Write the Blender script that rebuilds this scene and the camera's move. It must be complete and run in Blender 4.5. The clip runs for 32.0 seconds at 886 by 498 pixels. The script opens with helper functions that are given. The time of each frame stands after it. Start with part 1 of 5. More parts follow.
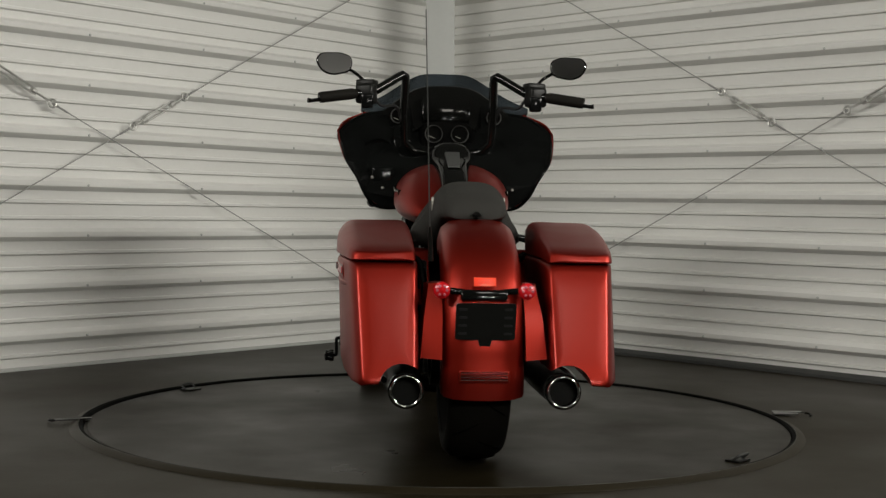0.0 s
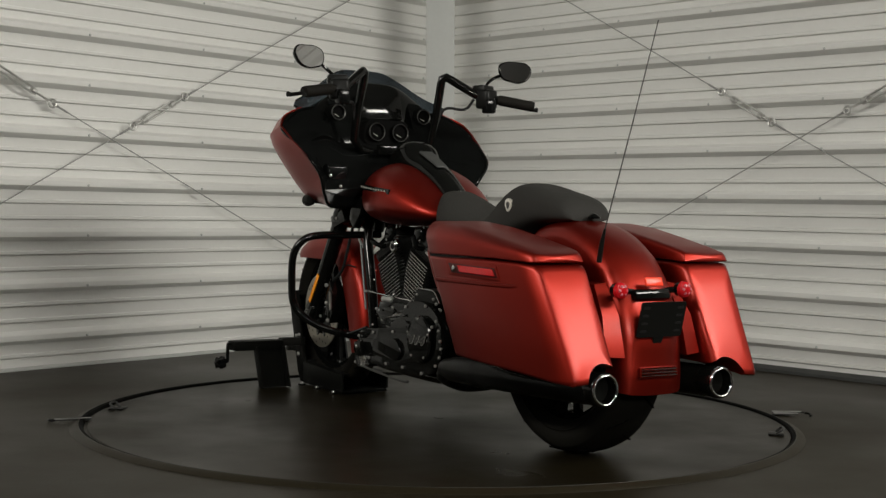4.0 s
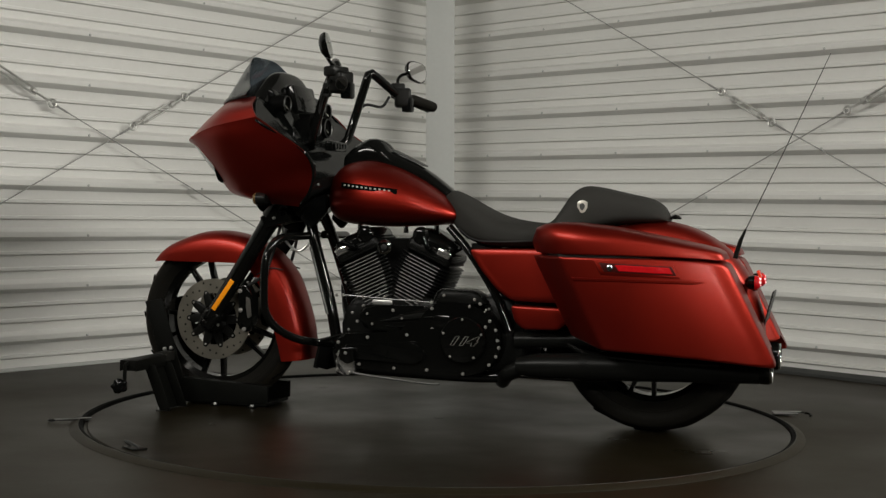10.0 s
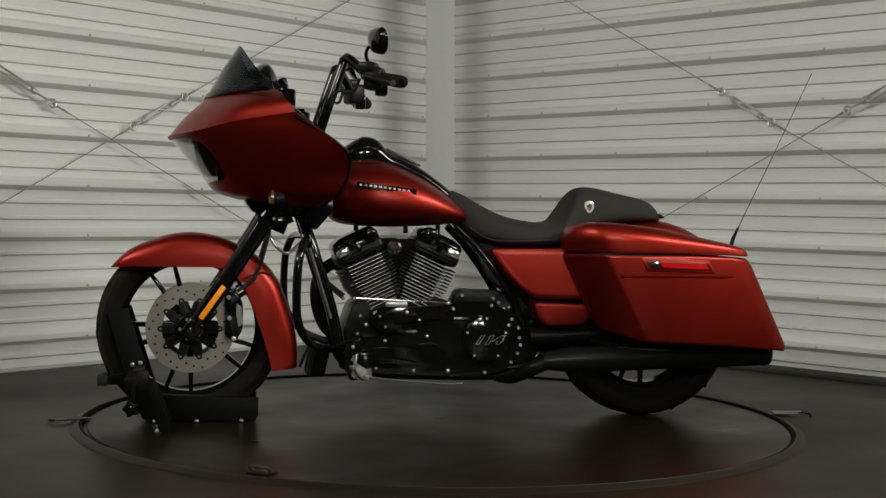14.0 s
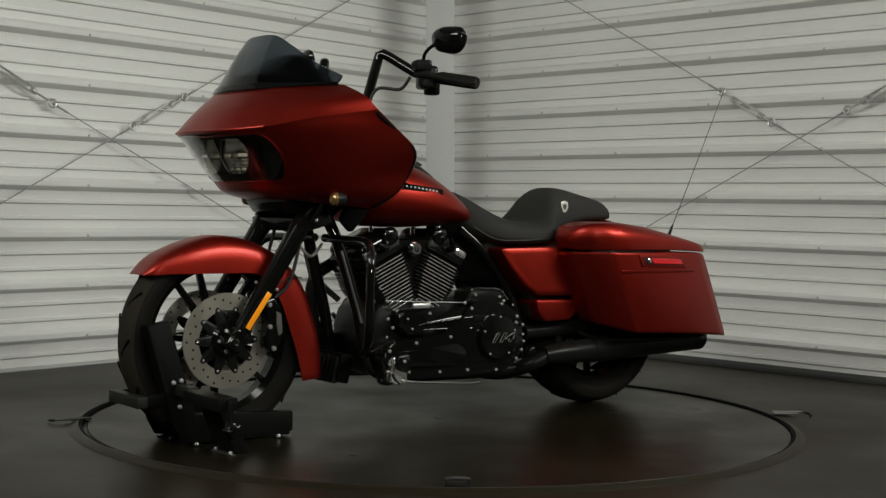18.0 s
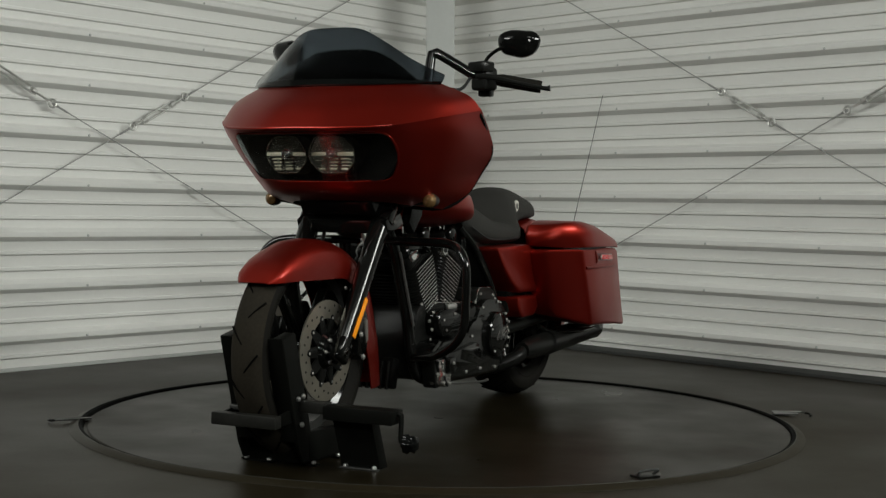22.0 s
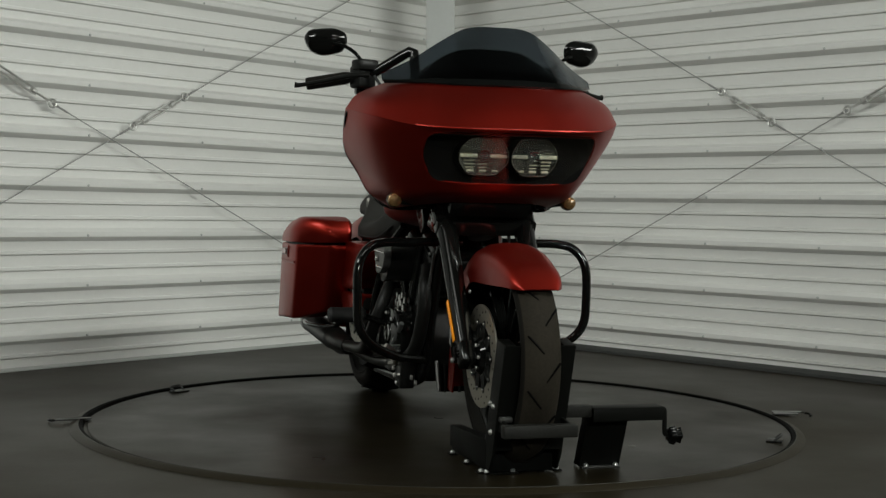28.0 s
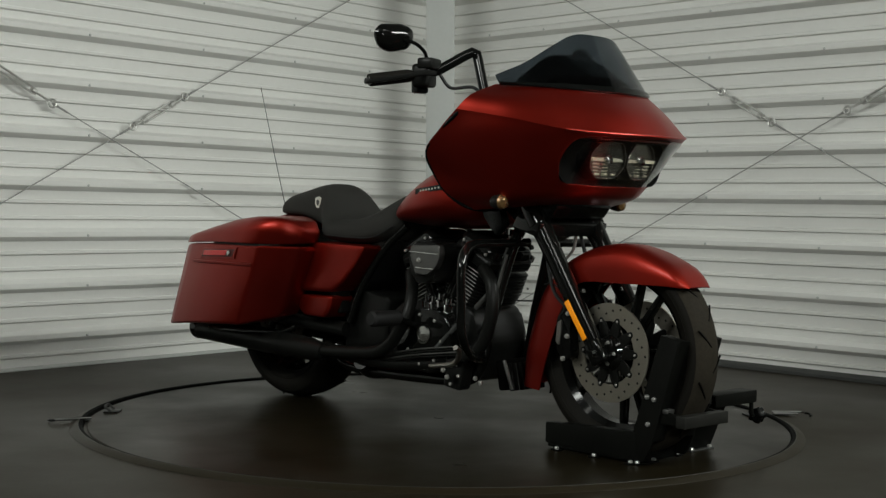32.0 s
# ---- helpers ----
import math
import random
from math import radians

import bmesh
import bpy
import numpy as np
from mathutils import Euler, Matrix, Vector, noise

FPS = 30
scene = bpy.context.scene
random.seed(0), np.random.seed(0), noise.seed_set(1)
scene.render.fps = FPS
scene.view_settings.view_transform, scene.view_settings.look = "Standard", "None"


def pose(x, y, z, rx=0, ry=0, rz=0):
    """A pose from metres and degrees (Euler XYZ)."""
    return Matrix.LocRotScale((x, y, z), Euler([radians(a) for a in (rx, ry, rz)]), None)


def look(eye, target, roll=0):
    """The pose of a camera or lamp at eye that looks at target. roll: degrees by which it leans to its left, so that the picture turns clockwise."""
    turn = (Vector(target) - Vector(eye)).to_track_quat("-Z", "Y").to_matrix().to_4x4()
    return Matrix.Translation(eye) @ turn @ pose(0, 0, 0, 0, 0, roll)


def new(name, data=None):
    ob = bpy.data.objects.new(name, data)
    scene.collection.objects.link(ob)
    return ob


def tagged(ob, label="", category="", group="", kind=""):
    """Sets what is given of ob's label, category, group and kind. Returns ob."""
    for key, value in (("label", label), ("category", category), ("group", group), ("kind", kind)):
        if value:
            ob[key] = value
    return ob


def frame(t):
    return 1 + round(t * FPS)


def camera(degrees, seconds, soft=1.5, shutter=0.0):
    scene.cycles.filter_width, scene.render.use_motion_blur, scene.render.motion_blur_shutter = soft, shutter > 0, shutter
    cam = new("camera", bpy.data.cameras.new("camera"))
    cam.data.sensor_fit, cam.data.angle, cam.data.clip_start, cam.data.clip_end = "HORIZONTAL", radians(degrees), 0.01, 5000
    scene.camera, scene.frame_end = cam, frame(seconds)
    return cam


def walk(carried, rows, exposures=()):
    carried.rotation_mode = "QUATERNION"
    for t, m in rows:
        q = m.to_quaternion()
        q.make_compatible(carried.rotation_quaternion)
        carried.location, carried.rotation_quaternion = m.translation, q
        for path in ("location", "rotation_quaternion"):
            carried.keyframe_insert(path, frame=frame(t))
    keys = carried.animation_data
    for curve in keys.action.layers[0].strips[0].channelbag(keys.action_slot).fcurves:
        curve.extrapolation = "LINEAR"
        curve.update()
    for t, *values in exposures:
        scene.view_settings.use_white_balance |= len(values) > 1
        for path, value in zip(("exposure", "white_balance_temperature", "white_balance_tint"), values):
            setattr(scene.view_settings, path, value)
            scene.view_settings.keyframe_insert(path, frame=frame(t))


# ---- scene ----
cam = camera(36.52, 32.0, soft=1.4)
EYE = Vector((0.0, -4.8, 0.745))
AIM = EYE + 4.0 * Vector((0.002999, 0.999540, -0.030195))
walk(cam, [(0.0, look(EYE, AIM, 1.0)), (32.0, look(EYE, AIM, 1.0))], [(0.0, -0.15, 6500, 10), (10.0, -0.2, 6500, 10), (14.0, -0.25, 6450, 8), (20.0, -0.22, 6250, 6), (28.0, -0.2, 6150, 4), (32.0, -0.2, 6150, 4)])

# ---- world and lights ----
world = bpy.data.worlds.new("world")
scene.world = world
world.use_nodes = True
world.node_tree.nodes["Background"].inputs[0].default_value = (0.75, 0.85, 1.0, 1)
world.node_tree.nodes["Background"].inputs[1].default_value = 0.004


def area_lamp(name, eye, target, sx, sy, power, colour, spread=180):
    d = bpy.data.lights.new(name, "AREA")
    d.spread = radians(spread)
    d.shape, d.size, d.size_y, d.energy, d.color = "RECTANGLE", sx, sy, power, colour
    ob = new(name, d)
    ob.matrix_world = look(eye, target)
    return ob


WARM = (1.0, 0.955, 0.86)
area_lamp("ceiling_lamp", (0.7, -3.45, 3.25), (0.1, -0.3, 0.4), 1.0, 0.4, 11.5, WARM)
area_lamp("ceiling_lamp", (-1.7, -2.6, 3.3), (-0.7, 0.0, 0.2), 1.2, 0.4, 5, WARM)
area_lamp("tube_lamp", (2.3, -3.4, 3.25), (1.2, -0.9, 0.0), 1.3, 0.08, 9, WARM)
# unseen lamps low behind the camera, added to brighten the bike's flanks
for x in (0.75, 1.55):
    area_lamp("unseen_lamp", (x, -5.3, 1.75), (x * 0.4, -0.2, 0.3), 0.3, 0.2, 3.7, (1.0, 0.97, 0.89), 62)
# two added side lamps, out of view, that light the walls past the post
area_lamp("unseen_lamp", (3.45, -1.9, 2.55), (-1.8, 1.5, 0.5), 2.4, 0.5, 40, (1.0, 0.97, 0.89), 95)
area_lamp("unseen_lamp", (-3.0, -3.1, 2.95), (1.7, 1.6, 0.5), 2.6, 0.5, 40, (1.0, 0.97, 0.89), 112)


# ---- materials ----
def material(name, base, rough=0.5, metal=0.0, grain=0.08, scale=40.0, bump=0.0, stain=0.06, stain_scale=3.0,
             coat=0.0, transmit=0.0, ior=1.45, emit=0.0, spec=0.5, stretch=None, coat_rough=0.12, alpha=1.0, vary=0.2):
    """A Principled surface with fine grain, broad stains and optional relief."""
    m = bpy.data.materials.new(name)
    m.use_nodes = True
    nt = m.node_tree
    b = nt.nodes["Principled BSDF"]
    b.inputs["Roughness"].default_value = rough
    b.inputs["Metallic"].default_value = metal
    b.inputs["Coat Weight"].default_value = coat
    b.inputs["Coat Roughness"].default_value = coat_rough
    b.inputs["Transmission Weight"].default_value = transmit
    b.inputs["IOR"].default_value = ior
    b.inputs["Specular IOR Level"].default_value = spec
    b.inputs["Alpha"].default_value = alpha
    if emit:
        b.inputs["Emission Color"].default_value = (*base, 1)
        b.inputs["Emission Strength"].default_value = emit
    tc = nt.nodes.new("ShaderNodeTexCoord")
    mp = nt.nodes.new("ShaderNodeMapping")
    nt.links.new(tc.outputs["Object"], mp.inputs["Vector"])
    if stretch:
        mp.inputs["Scale"].default_value = stretch
    n1, n2 = nt.nodes.new("ShaderNodeTexNoise"), nt.nodes.new("ShaderNodeTexNoise")
    for n, s, d in ((n1, scale, 6.0), (n2, stain_scale, 4.0)):
        n.inputs["Scale"].default_value = s
        n.inputs["Detail"].default_value = d
        nt.links.new(mp.outputs["Vector"], n.inputs["Vector"])
    mix = nt.nodes.new("ShaderNodeMath")
    mix.operation = "MULTIPLY_ADD"
    nt.links.new(n1.outputs["Fac"], mix.inputs[0])
    mix.inputs[1].default_value = grain * 2
    mul = nt.nodes.new("ShaderNodeMath")
    mul.operation = "MULTIPLY_ADD"
    nt.links.new(n2.outputs["Fac"], mul.inputs[0])
    mul.inputs[1].default_value = stain * 2
    mul.inputs[2].default_value = 1.0 - grain - stain
    nt.links.new(mul.outputs[0], mix.inputs[2])
    col = nt.nodes.new("ShaderNodeVectorMath")
    col.operation = "SCALE"
    col.inputs[0].default_value = base
    nt.links.new(mix.outputs[0], col.inputs["Scale"])
    nt.links.new(col.outputs[0], b.inputs["Base Color"])
    rr = nt.nodes.new("ShaderNodeMapRange")
    rr.inputs["To Min"].default_value = max(rough * (1 - vary), 0.02)
    rr.inputs["To Max"].default_value = min(rough * (1 + vary), 1.0)
    nt.links.new(n2.outputs["Fac"], rr.inputs["Value"])
    nt.links.new(rr.outputs[0], b.inputs["Roughness"])
    if bump:
        bp = nt.nodes.new("ShaderNodeBump")
        bp.inputs["Strength"].default_value = bump
        bp.inputs["Distance"].default_value = 0.002
        nt.links.new(n1.outputs["Fac"], bp.inputs["Height"])
        nt.links.new(bp.outputs[0], b.inputs["Normal"])
    return m


RED = material("satin_red_paint", (0.27, 0.0135, 0.006), 0.42, 0.92, 0.05, 900, 0.0, 0.06, 6, coat=0.3, coat_rough=0.25)
DARKRED = material("recess_shade_red", (0.05, 0.006, 0.005), 0.3, 0.0, 0.1, 300, 0.0, 0.1, 9, spec=0.3)
BLACK = material("gloss_black_paint", (0.004, 0.0042, 0.0038), 0.09, 0.0, 0.1, 60, 0.0, 0.1, 8, spec=0.4)
SATIN = material("satin_black_paint", (0.0075, 0.0077, 0.007), 0.33, 0.0, 0.15, 120, 0.08, 0.15, 7, spec=0.16)
WRINKLE = material("wrinkle_black_enamel", (0.0055, 0.0057, 0.0052), 0.3, 0.0, 0.2, 500, 0.3, 0.15, 9, spec=0.25)
PLASTIC = material("black_plastic", (0.0042, 0.0046, 0.0044), 0.13, 0.0, 0.12, 400, 0.02, 0.1, 6, spec=0.2)
CHOCK = material("chock_black_paint", (0.0055, 0.0058, 0.005), 0.45, 0.0, 0.2, 120, 0.1, 0.25, 9, spec=0.08)
SCUFF = material("scuffed_black_steel", (0.016, 0.016, 0.014), 0.5, 0.1, 0.3, 120, 0.1, 0.4, 14, spec=0.25)
RUBBER = material("tyre_rubber", (0.0075, 0.0068, 0.0052), 0.7, 0.0, 0.25, 150, 0.3, 0.3, 8, spec=0.15)
BROWNRUBBER = material("brown_tyre_rubber", (0.023, 0.0195, 0.0138), 0.8, 0.0, 0.3, 120, 0.3, 0.35, 9, spec=0.15)
VINYL = material("seat_vinyl", (0.024, 0.0235, 0.021), 0.75, 0.0, 0.15, 700, 0.5, 0.12, 6, spec=0.3)
CHROME = material("chrome", (0.6, 0.6, 0.59), 0.12, 1.0, 0.03, 80, 0.0, 0.05, 6)
STEEL = material("brushed_steel", (0.42, 0.4, 0.37), 0.33, 1.0, 0.1, 200, 0.1, 0.15, 12)
ROTOR = material("worn_rotor_steel", (0.46, 0.43, 0.36), 0.36, 0.95, 0.12, 200, 0.1, 0.15, 14)
FINEDGE = material("machined_fin_edge", (0.85, 0.84, 0.82), 0.33, 0.8, 0.05, 200, 0.0, 0.1, 20)
BRIGHT = material("bright_plated_bolt", (0.5, 0.49, 0.46), 0.22, 0.6, 0.05, 200, 0.0, 0.1, 20)
GLASS = material("smoked_acrylic", (0.085, 0.105, 0.125), 0.09, 0.0, 0.0, 40, 0.0, 0.04, 3, transmit=1.0, ior=1.35)
COVER = material("tinted_lamp_cover", (0.75, 0.75, 0.75), 0.03, 0.0, 0.0, 40, 0.0, 0.05, 5, transmit=1.0, ior=1.4)
DULLZINC = material("dull_zinc", (0.12, 0.12, 0.115), 0.45, 0.8, 0.15, 150, 0.1, 0.2, 15)
LENS = material("clear_lens", (0.02, 0.02, 0.018), 0.03, 0.0, 0.0, 40, 0.0, 0.02, 5, alpha=0.1)
VOID = material("matt_black_recess", (0.003, 0.003, 0.0028), 0.6, 0.0, 0.1, 200, 0.0, 0.1, 9, spec=0.03)
BOWL = material("dark_lamp_bowl", (0.36, 0.345, 0.29), 0.2, 0.9, 0.15, 120, 0.0, 0.2, 30)
GOLD = material("warm_lamp_reflector", (0.85, 0.8, 0.62), 0.18, 0.6, 0.06, 90, 0.0, 0.1, 40)
REDLENS = material("red_lens", (0.52, 0.008, 0.012), 0.1, 0.0, 0.3, 220, 0.3, 0.2, 40, coat=0.5)
PINKLENS = material("red_lens_facet", (0.75, 0.18, 0.22), 0.12, 0.3, 0.1, 200, 0.1, 0.1, 20)
# faint glow put in for light that the unlit red reflector returns
REFLECT = material("glowing_red_retroreflector", (0.9, 0.06, 0.025), 0.2, 0.0, 0.1, 500, 0.2, 0.05, 10, emit=0.12)
# weak emission imitates lamplight caught by the amber reflector
AMBER = material("glowing_amber_reflector", (0.95, 0.32, 0.01), 0.2, 0.0, 0.08, 400, 0.2, 0.05, 10, emit=0.1)
SMOKE = material("smoked_amber_lens", (0.22, 0.13, 0.05), 0.12, 0.55, 0.5, 160, 0.5, 0.45, 70, coat=0.8)
ALLOY = material("polished_cast_alloy", (0.82, 0.81, 0.78), 0.16, 0.9, 0.08, 120, 0.1, 0.15, 15)
MIRROR = material("mirror_glass", (0.85, 0.85, 0.85), 0.02, 1.0, 0.0, 40, 0.0, 0.02, 4)
WHITE = material("white_sheet_metal", (0.80, 0.80, 0.775), 0.42, 0.0, 0.03, 60, 0.05, 0.08, 0.9, stretch=(1, 1, 1))
POSTPAINT = material("white_post_paint", (0.5, 0.515, 0.5), 0.5, 0.0, 0.04, 50, 0.05, 0.05, 2)
FLOOR = material("dark_coated_floor", (0.0195, 0.0158, 0.0085), 0.42, 0.0, 0.25, 90, 0.25, 0.35, 1.1, spec=0.2, vary=0.6)
DECK = material("dark_turntable_deck", (0.0108, 0.0084, 0.0038), 0.36, 0.0, 0.25, 110, 0.2, 0.4, 2.2, spec=0.2, vary=0.7)
GAP = material("black_gap_seal", (0.006, 0.006, 0.006), 0.6, 0.0, 0.15, 120, 0.1, 0.15, 9)
DIM = material("dark_unseen_wall", (0.03, 0.03, 0.028), 0.7, 0.0, 0.1, 30, 0.1, 0.15, 1.0)
CEIL = material("ceiling_sheet", (0.2, 0.2, 0.195), 0.6, 0.0, 0.05, 30, 0.0, 0.06, 1.0)
CABLE = material("steel_wire_rope", (0.34, 0.34, 0.33), 0.55, 0.4, 0.2, 400, 0.4, 0.15, 20)
ZINC = material("zinc_plated_steel", (0.62, 0.62, 0.6), 0.38, 0.85, 0.1, 150, 0.1, 0.15, 15)
GREY = material("grey_bracket", (0.05, 0.052, 0.05), 0.5, 0.0, 0.15, 200, 0.1, 0.15, 10)
LAMPWHITE = material("lamp_reflector", (0.8, 0.78, 0.7), 0.2, 0.45, 0.05, 90, 0.0, 0.08, 20)


# ---- mesh tools ----
def mesh_of(name, bm, mat, sharp=35):
    bmesh.ops.recalc_face_normals(bm, faces=bm.faces)
    me = bpy.data.meshes.new(name)
    bm.to_mesh(me)
    bm.free()
    me.materials.append(mat)
    me.polygons.foreach_set("use_smooth", [True] * len(me.polygons))
    me.set_sharp_from_angle(angle=radians(sharp))
    return me


def part(name, bm, mat, parent, label="", sharp=35):
    ob = new(name, mesh_of(name, bm, mat, sharp))
    ob.parent = parent
    if label:
        tagged(ob, label)
    return ob


def repeat(name, me, poses, parent):
    for m in poses:
        ob = new(name, me)
        ob.parent = parent
        ob.matrix_basis = m


def thing(name, label, category, group="", kind=""):
    return tagged(new(name), label, category, group, kind)


def spline(pts, n, closed=False):
    """n points along a Catmull-Rom curve through pts."""
    p = np.array(pts, float)
    k = len(p)
    out = []
    spans = k if closed else k - 1
    for i in range(n):
        u = i * spans / (n if closed else n - 1)
        j = min(int(u), spans - 1)
        f = u - j
        if closed:
            a, b, c, d = p[(j - 1) % k], p[j], p[(j + 1) % k], p[(j + 2) % k]
        else:
            b, c = p[j], p[j + 1]
            a = p[j - 1] if j > 0 else 2 * b - c
            d = p[j + 2] if j + 2 < k else 2 * c - b
        out.append(0.5 * (2 * b + (c - a) * f + (2 * a - 5 * b + 4 * c - d) * f * f + (3 * b - a - 3 * c + d) * f ** 3))
    return np.array(out)


def loft(sections, closed=True, caps=True):
    bm = bmesh.new()
    rings = [[bm.verts.new(tuple(map(float, p))) for p in s] for s in sections]
    n = len(rings[0])
    for a, b in zip(rings, rings[1:]):
        for i in range(n if closed else n - 1):
            j = (i + 1) % n
            bm.faces.new((a[i], a[j], b[j], b[i]))
    if caps and closed:
        bm.faces.new(rings[0])
        bm.faces.new(rings[-1][::-1])
    bmesh.ops.remove_doubles(bm, verts=bm.verts, dist=1e-6)
    return bm


def tube(path, r, n=12, steps=0, caps=True):
    p = spline(path, steps) if steps else np.array(path, float)
    rs = [r] * len(p) if np.isscalar(r) else [float(v) for v in np.interp(np.linspace(0, 1, len(p)), np.linspace(0, 1, len(r)), r)]
    rings, side = [], None
    for i in range(len(p)):
        d = Vector(p[min(i + 1, len(p) - 1)] - p[max(i - 1, 0)]).normalized()
        if side is None:
            side = d.orthogonal().normalized()
        side = (side - d * side.dot(d)).normalized()
        up = d.cross(side)
        rings.append([Vector(p[i]) + rs[i] * (side * math.cos(2 * math.pi * k / n) + up * math.sin(2 * math.pi * k / n)) for k in range(n)])
    return loft(rings, True, caps)


def lathe(profile, origin=(0, 0, 0), axis="y", n=32, sign=1.0, caps=True):
    """profile: (along, radius) pairs."""
    o, rings = Vector(origin), []
    for a, r in profile:
        ring = []
        for k in range(n):
            c, s = r * math.cos(2 * math.pi * k / n), r * math.sin(2 * math.pi * k / n)
            v = {"x": (a * sign, c, s), "y": (c, a * sign, s), "z": (c, s, a * sign)}[axis]
            ring.append(o + Vector(v))
        rings.append(ring)
    return loft(rings, True, caps)


def box(c, s, bevel=0.0, seg=2, turn=None):
    bm = bmesh.new()
    bmesh.ops.create_cube(bm, size=1.0, matrix=Matrix.Diagonal((*s, 1)))
    if bevel:
        bmesh.ops.bevel(bm, geom=bm.edges[:], offset=bevel, segments=seg, affect="EDGES", profile=0.5)
    m = Matrix.Translation(c)
    if turn:
        m = m @ pose(0, 0, 0, *turn)
    bm.transform(m)
    return bm


def rounded(poly, r, n=4):
    """A 2D polygon with its corners rounded."""
    p, out = [Vector(q) for q in poly], []
    for i in range(len(p)):
        a, b, c = p[i - 1], p[i], p[(i + 1) % len(p)]
        rr = r[i] if isinstance(r, (list, tuple)) else r
        u, v = (a - b), (c - b)
        k = min(rr, u.length * 0.45, v.length * 0.45)
        u, v = b + u.normalized() * k, b + v.normalized() * k
        for j in range(n + 1):
            f = j / n
            out.append((1 - f) ** 2 * u + 2 * f * (1 - f) * b + f * f * v)
    return out


def prism(poly, y0, y1, bevel=0.0, seg=2):
    """A polygon in x, z, drawn out from y0 to y1."""
    bm = bmesh.new()
    a = [bm.verts.new((q[0], y0, q[1])) for q in poly]
    b = [bm.verts.new((q[0], y1, q[1])) for q in poly]
    n = len(poly)
    sides = [bm.faces.new((a[i], a[(i + 1) % n], b[(i + 1) % n], b[i])) for i in range(n)]
    fa, fb = bm.faces.new(a[::-1]), bm.faces.new(b)
    if bevel:
        edges = list({e for f in (fa, fb) for e in f.edges})
        bmesh.ops.bevel(bm, geom=edges, offset=bevel, segments=seg, affect="EDGES", profile=0.5)
    return bm


def joined(*bms):
    out = bmesh.new()
    for b in bms:
        me = bpy.data.meshes.new("tmp")
        b.to_mesh(me)
        b.free()
        out.from_mesh(me)
        bpy.data.meshes.remove(me)
    return out


def shell(bm, t):
    bmesh.ops.recalc_face_normals(bm, faces=bm.faces)
    bmesh.ops.solidify(bm, geom=bm.faces[:], thickness=t)
    return bm


def net(rows, nu, nv, crease=()):
    """A smooth sheet through a net of points; rows listed in crease stay sharp."""
    dense = [spline(r, nu) for r in rows]
    cuts = [0, *crease, len(rows) - 1]
    lines = []
    for a, b in zip(cuts, cuts[1:]):
        k = max(2, round(nv * (b - a) / (len(rows) - 1)) + 1)
        cols = [spline([dense[i][j] for i in range(a, b + 1)], k) for j in range(nu)]
        for i in range(0 if a == 0 else 1, k):
            lines.append([cols[j][i] for j in range(nu)])
    return loft(lines, False, False)


def mirrored(half):
    """A row from the middle out to the left side, made whole."""
    return [(x, -y, z) for x, y, z in half[::-1][:-1]] + list(half)


def cut(bm, cutter, way="DIFFERENCE"):
    """bm with the solid cutter taken away (or bm within it)."""
    a, b = bpy.data.meshes.new("a"), bpy.data.meshes.new("b")
    for src, me in ((bm, a), (cutter, b)):
        bmesh.ops.recalc_face_normals(src, faces=src.faces)
        src.to_mesh(me)
        src.free()
    oa, ob = new("a", a), new("b", b)
    mod = oa.modifiers.new("cut", "BOOLEAN")
    mod.operation, mod.object, mod.solver = way, ob, "EXACT"
    bpy.context.view_layer.update()
    done = bpy.data.meshes.new_from_object(oa.evaluated_get(bpy.context.evaluated_depsgraph_get()))
    out = bmesh.new()
    out.from_mesh(done)
    for o in (oa, ob):
        bpy.data.objects.remove(o)
    for me in (a, b, done):
        bpy.data.meshes.remove(me)
    return out


def bolt_mesh(name, r, h, mat):
    return mesh_of(name, lathe([(0, r), (h * 0.6, r), (h * 0.9, r * 0.8), (h, r * 0.45)], axis="z", n=10), mat)


BOLT = bolt_mesh("bolt", 0.006, 0.006, BRIGHT)
SMALLBOLT = bolt_mesh("bolt", 0.0045, 0.004, BRIGHT)
BIGBOLT = bolt_mesh("bolt", 0.0085, 0.008, BRIGHT)


def bolts(parent, spots, side, me=None):
    """Bolt heads that face the side (+1 left, -1 right)."""
    repeat("bolt", me or BOLT, [pose(x, y, z, -90 * side, 0, 0) for x, y, z in spots], parent)


# ---- the room ----
# two sheet-metal walls that meet behind the turntable at a post
FLOOR_Z = -0.006
AZ_L, AZ_R = 49.72, -45.84
DL = Vector((math.cos(radians(AZ_L)), math.sin(radians(AZ_L)), 0))
DR = Vector((math.cos(radians(AZ_R)), math.sin(radians(AZ_R)), 0))
IN_L, IN_R = Vector((DL.y, -DL.x, 0)), Vector((DR.y, -DR.x, 0))
CORNER = Vector((-0.0427, 3.2994, 0.0))
RIB, RIB0, TOP = 0.2295, 0.1177, 3.4


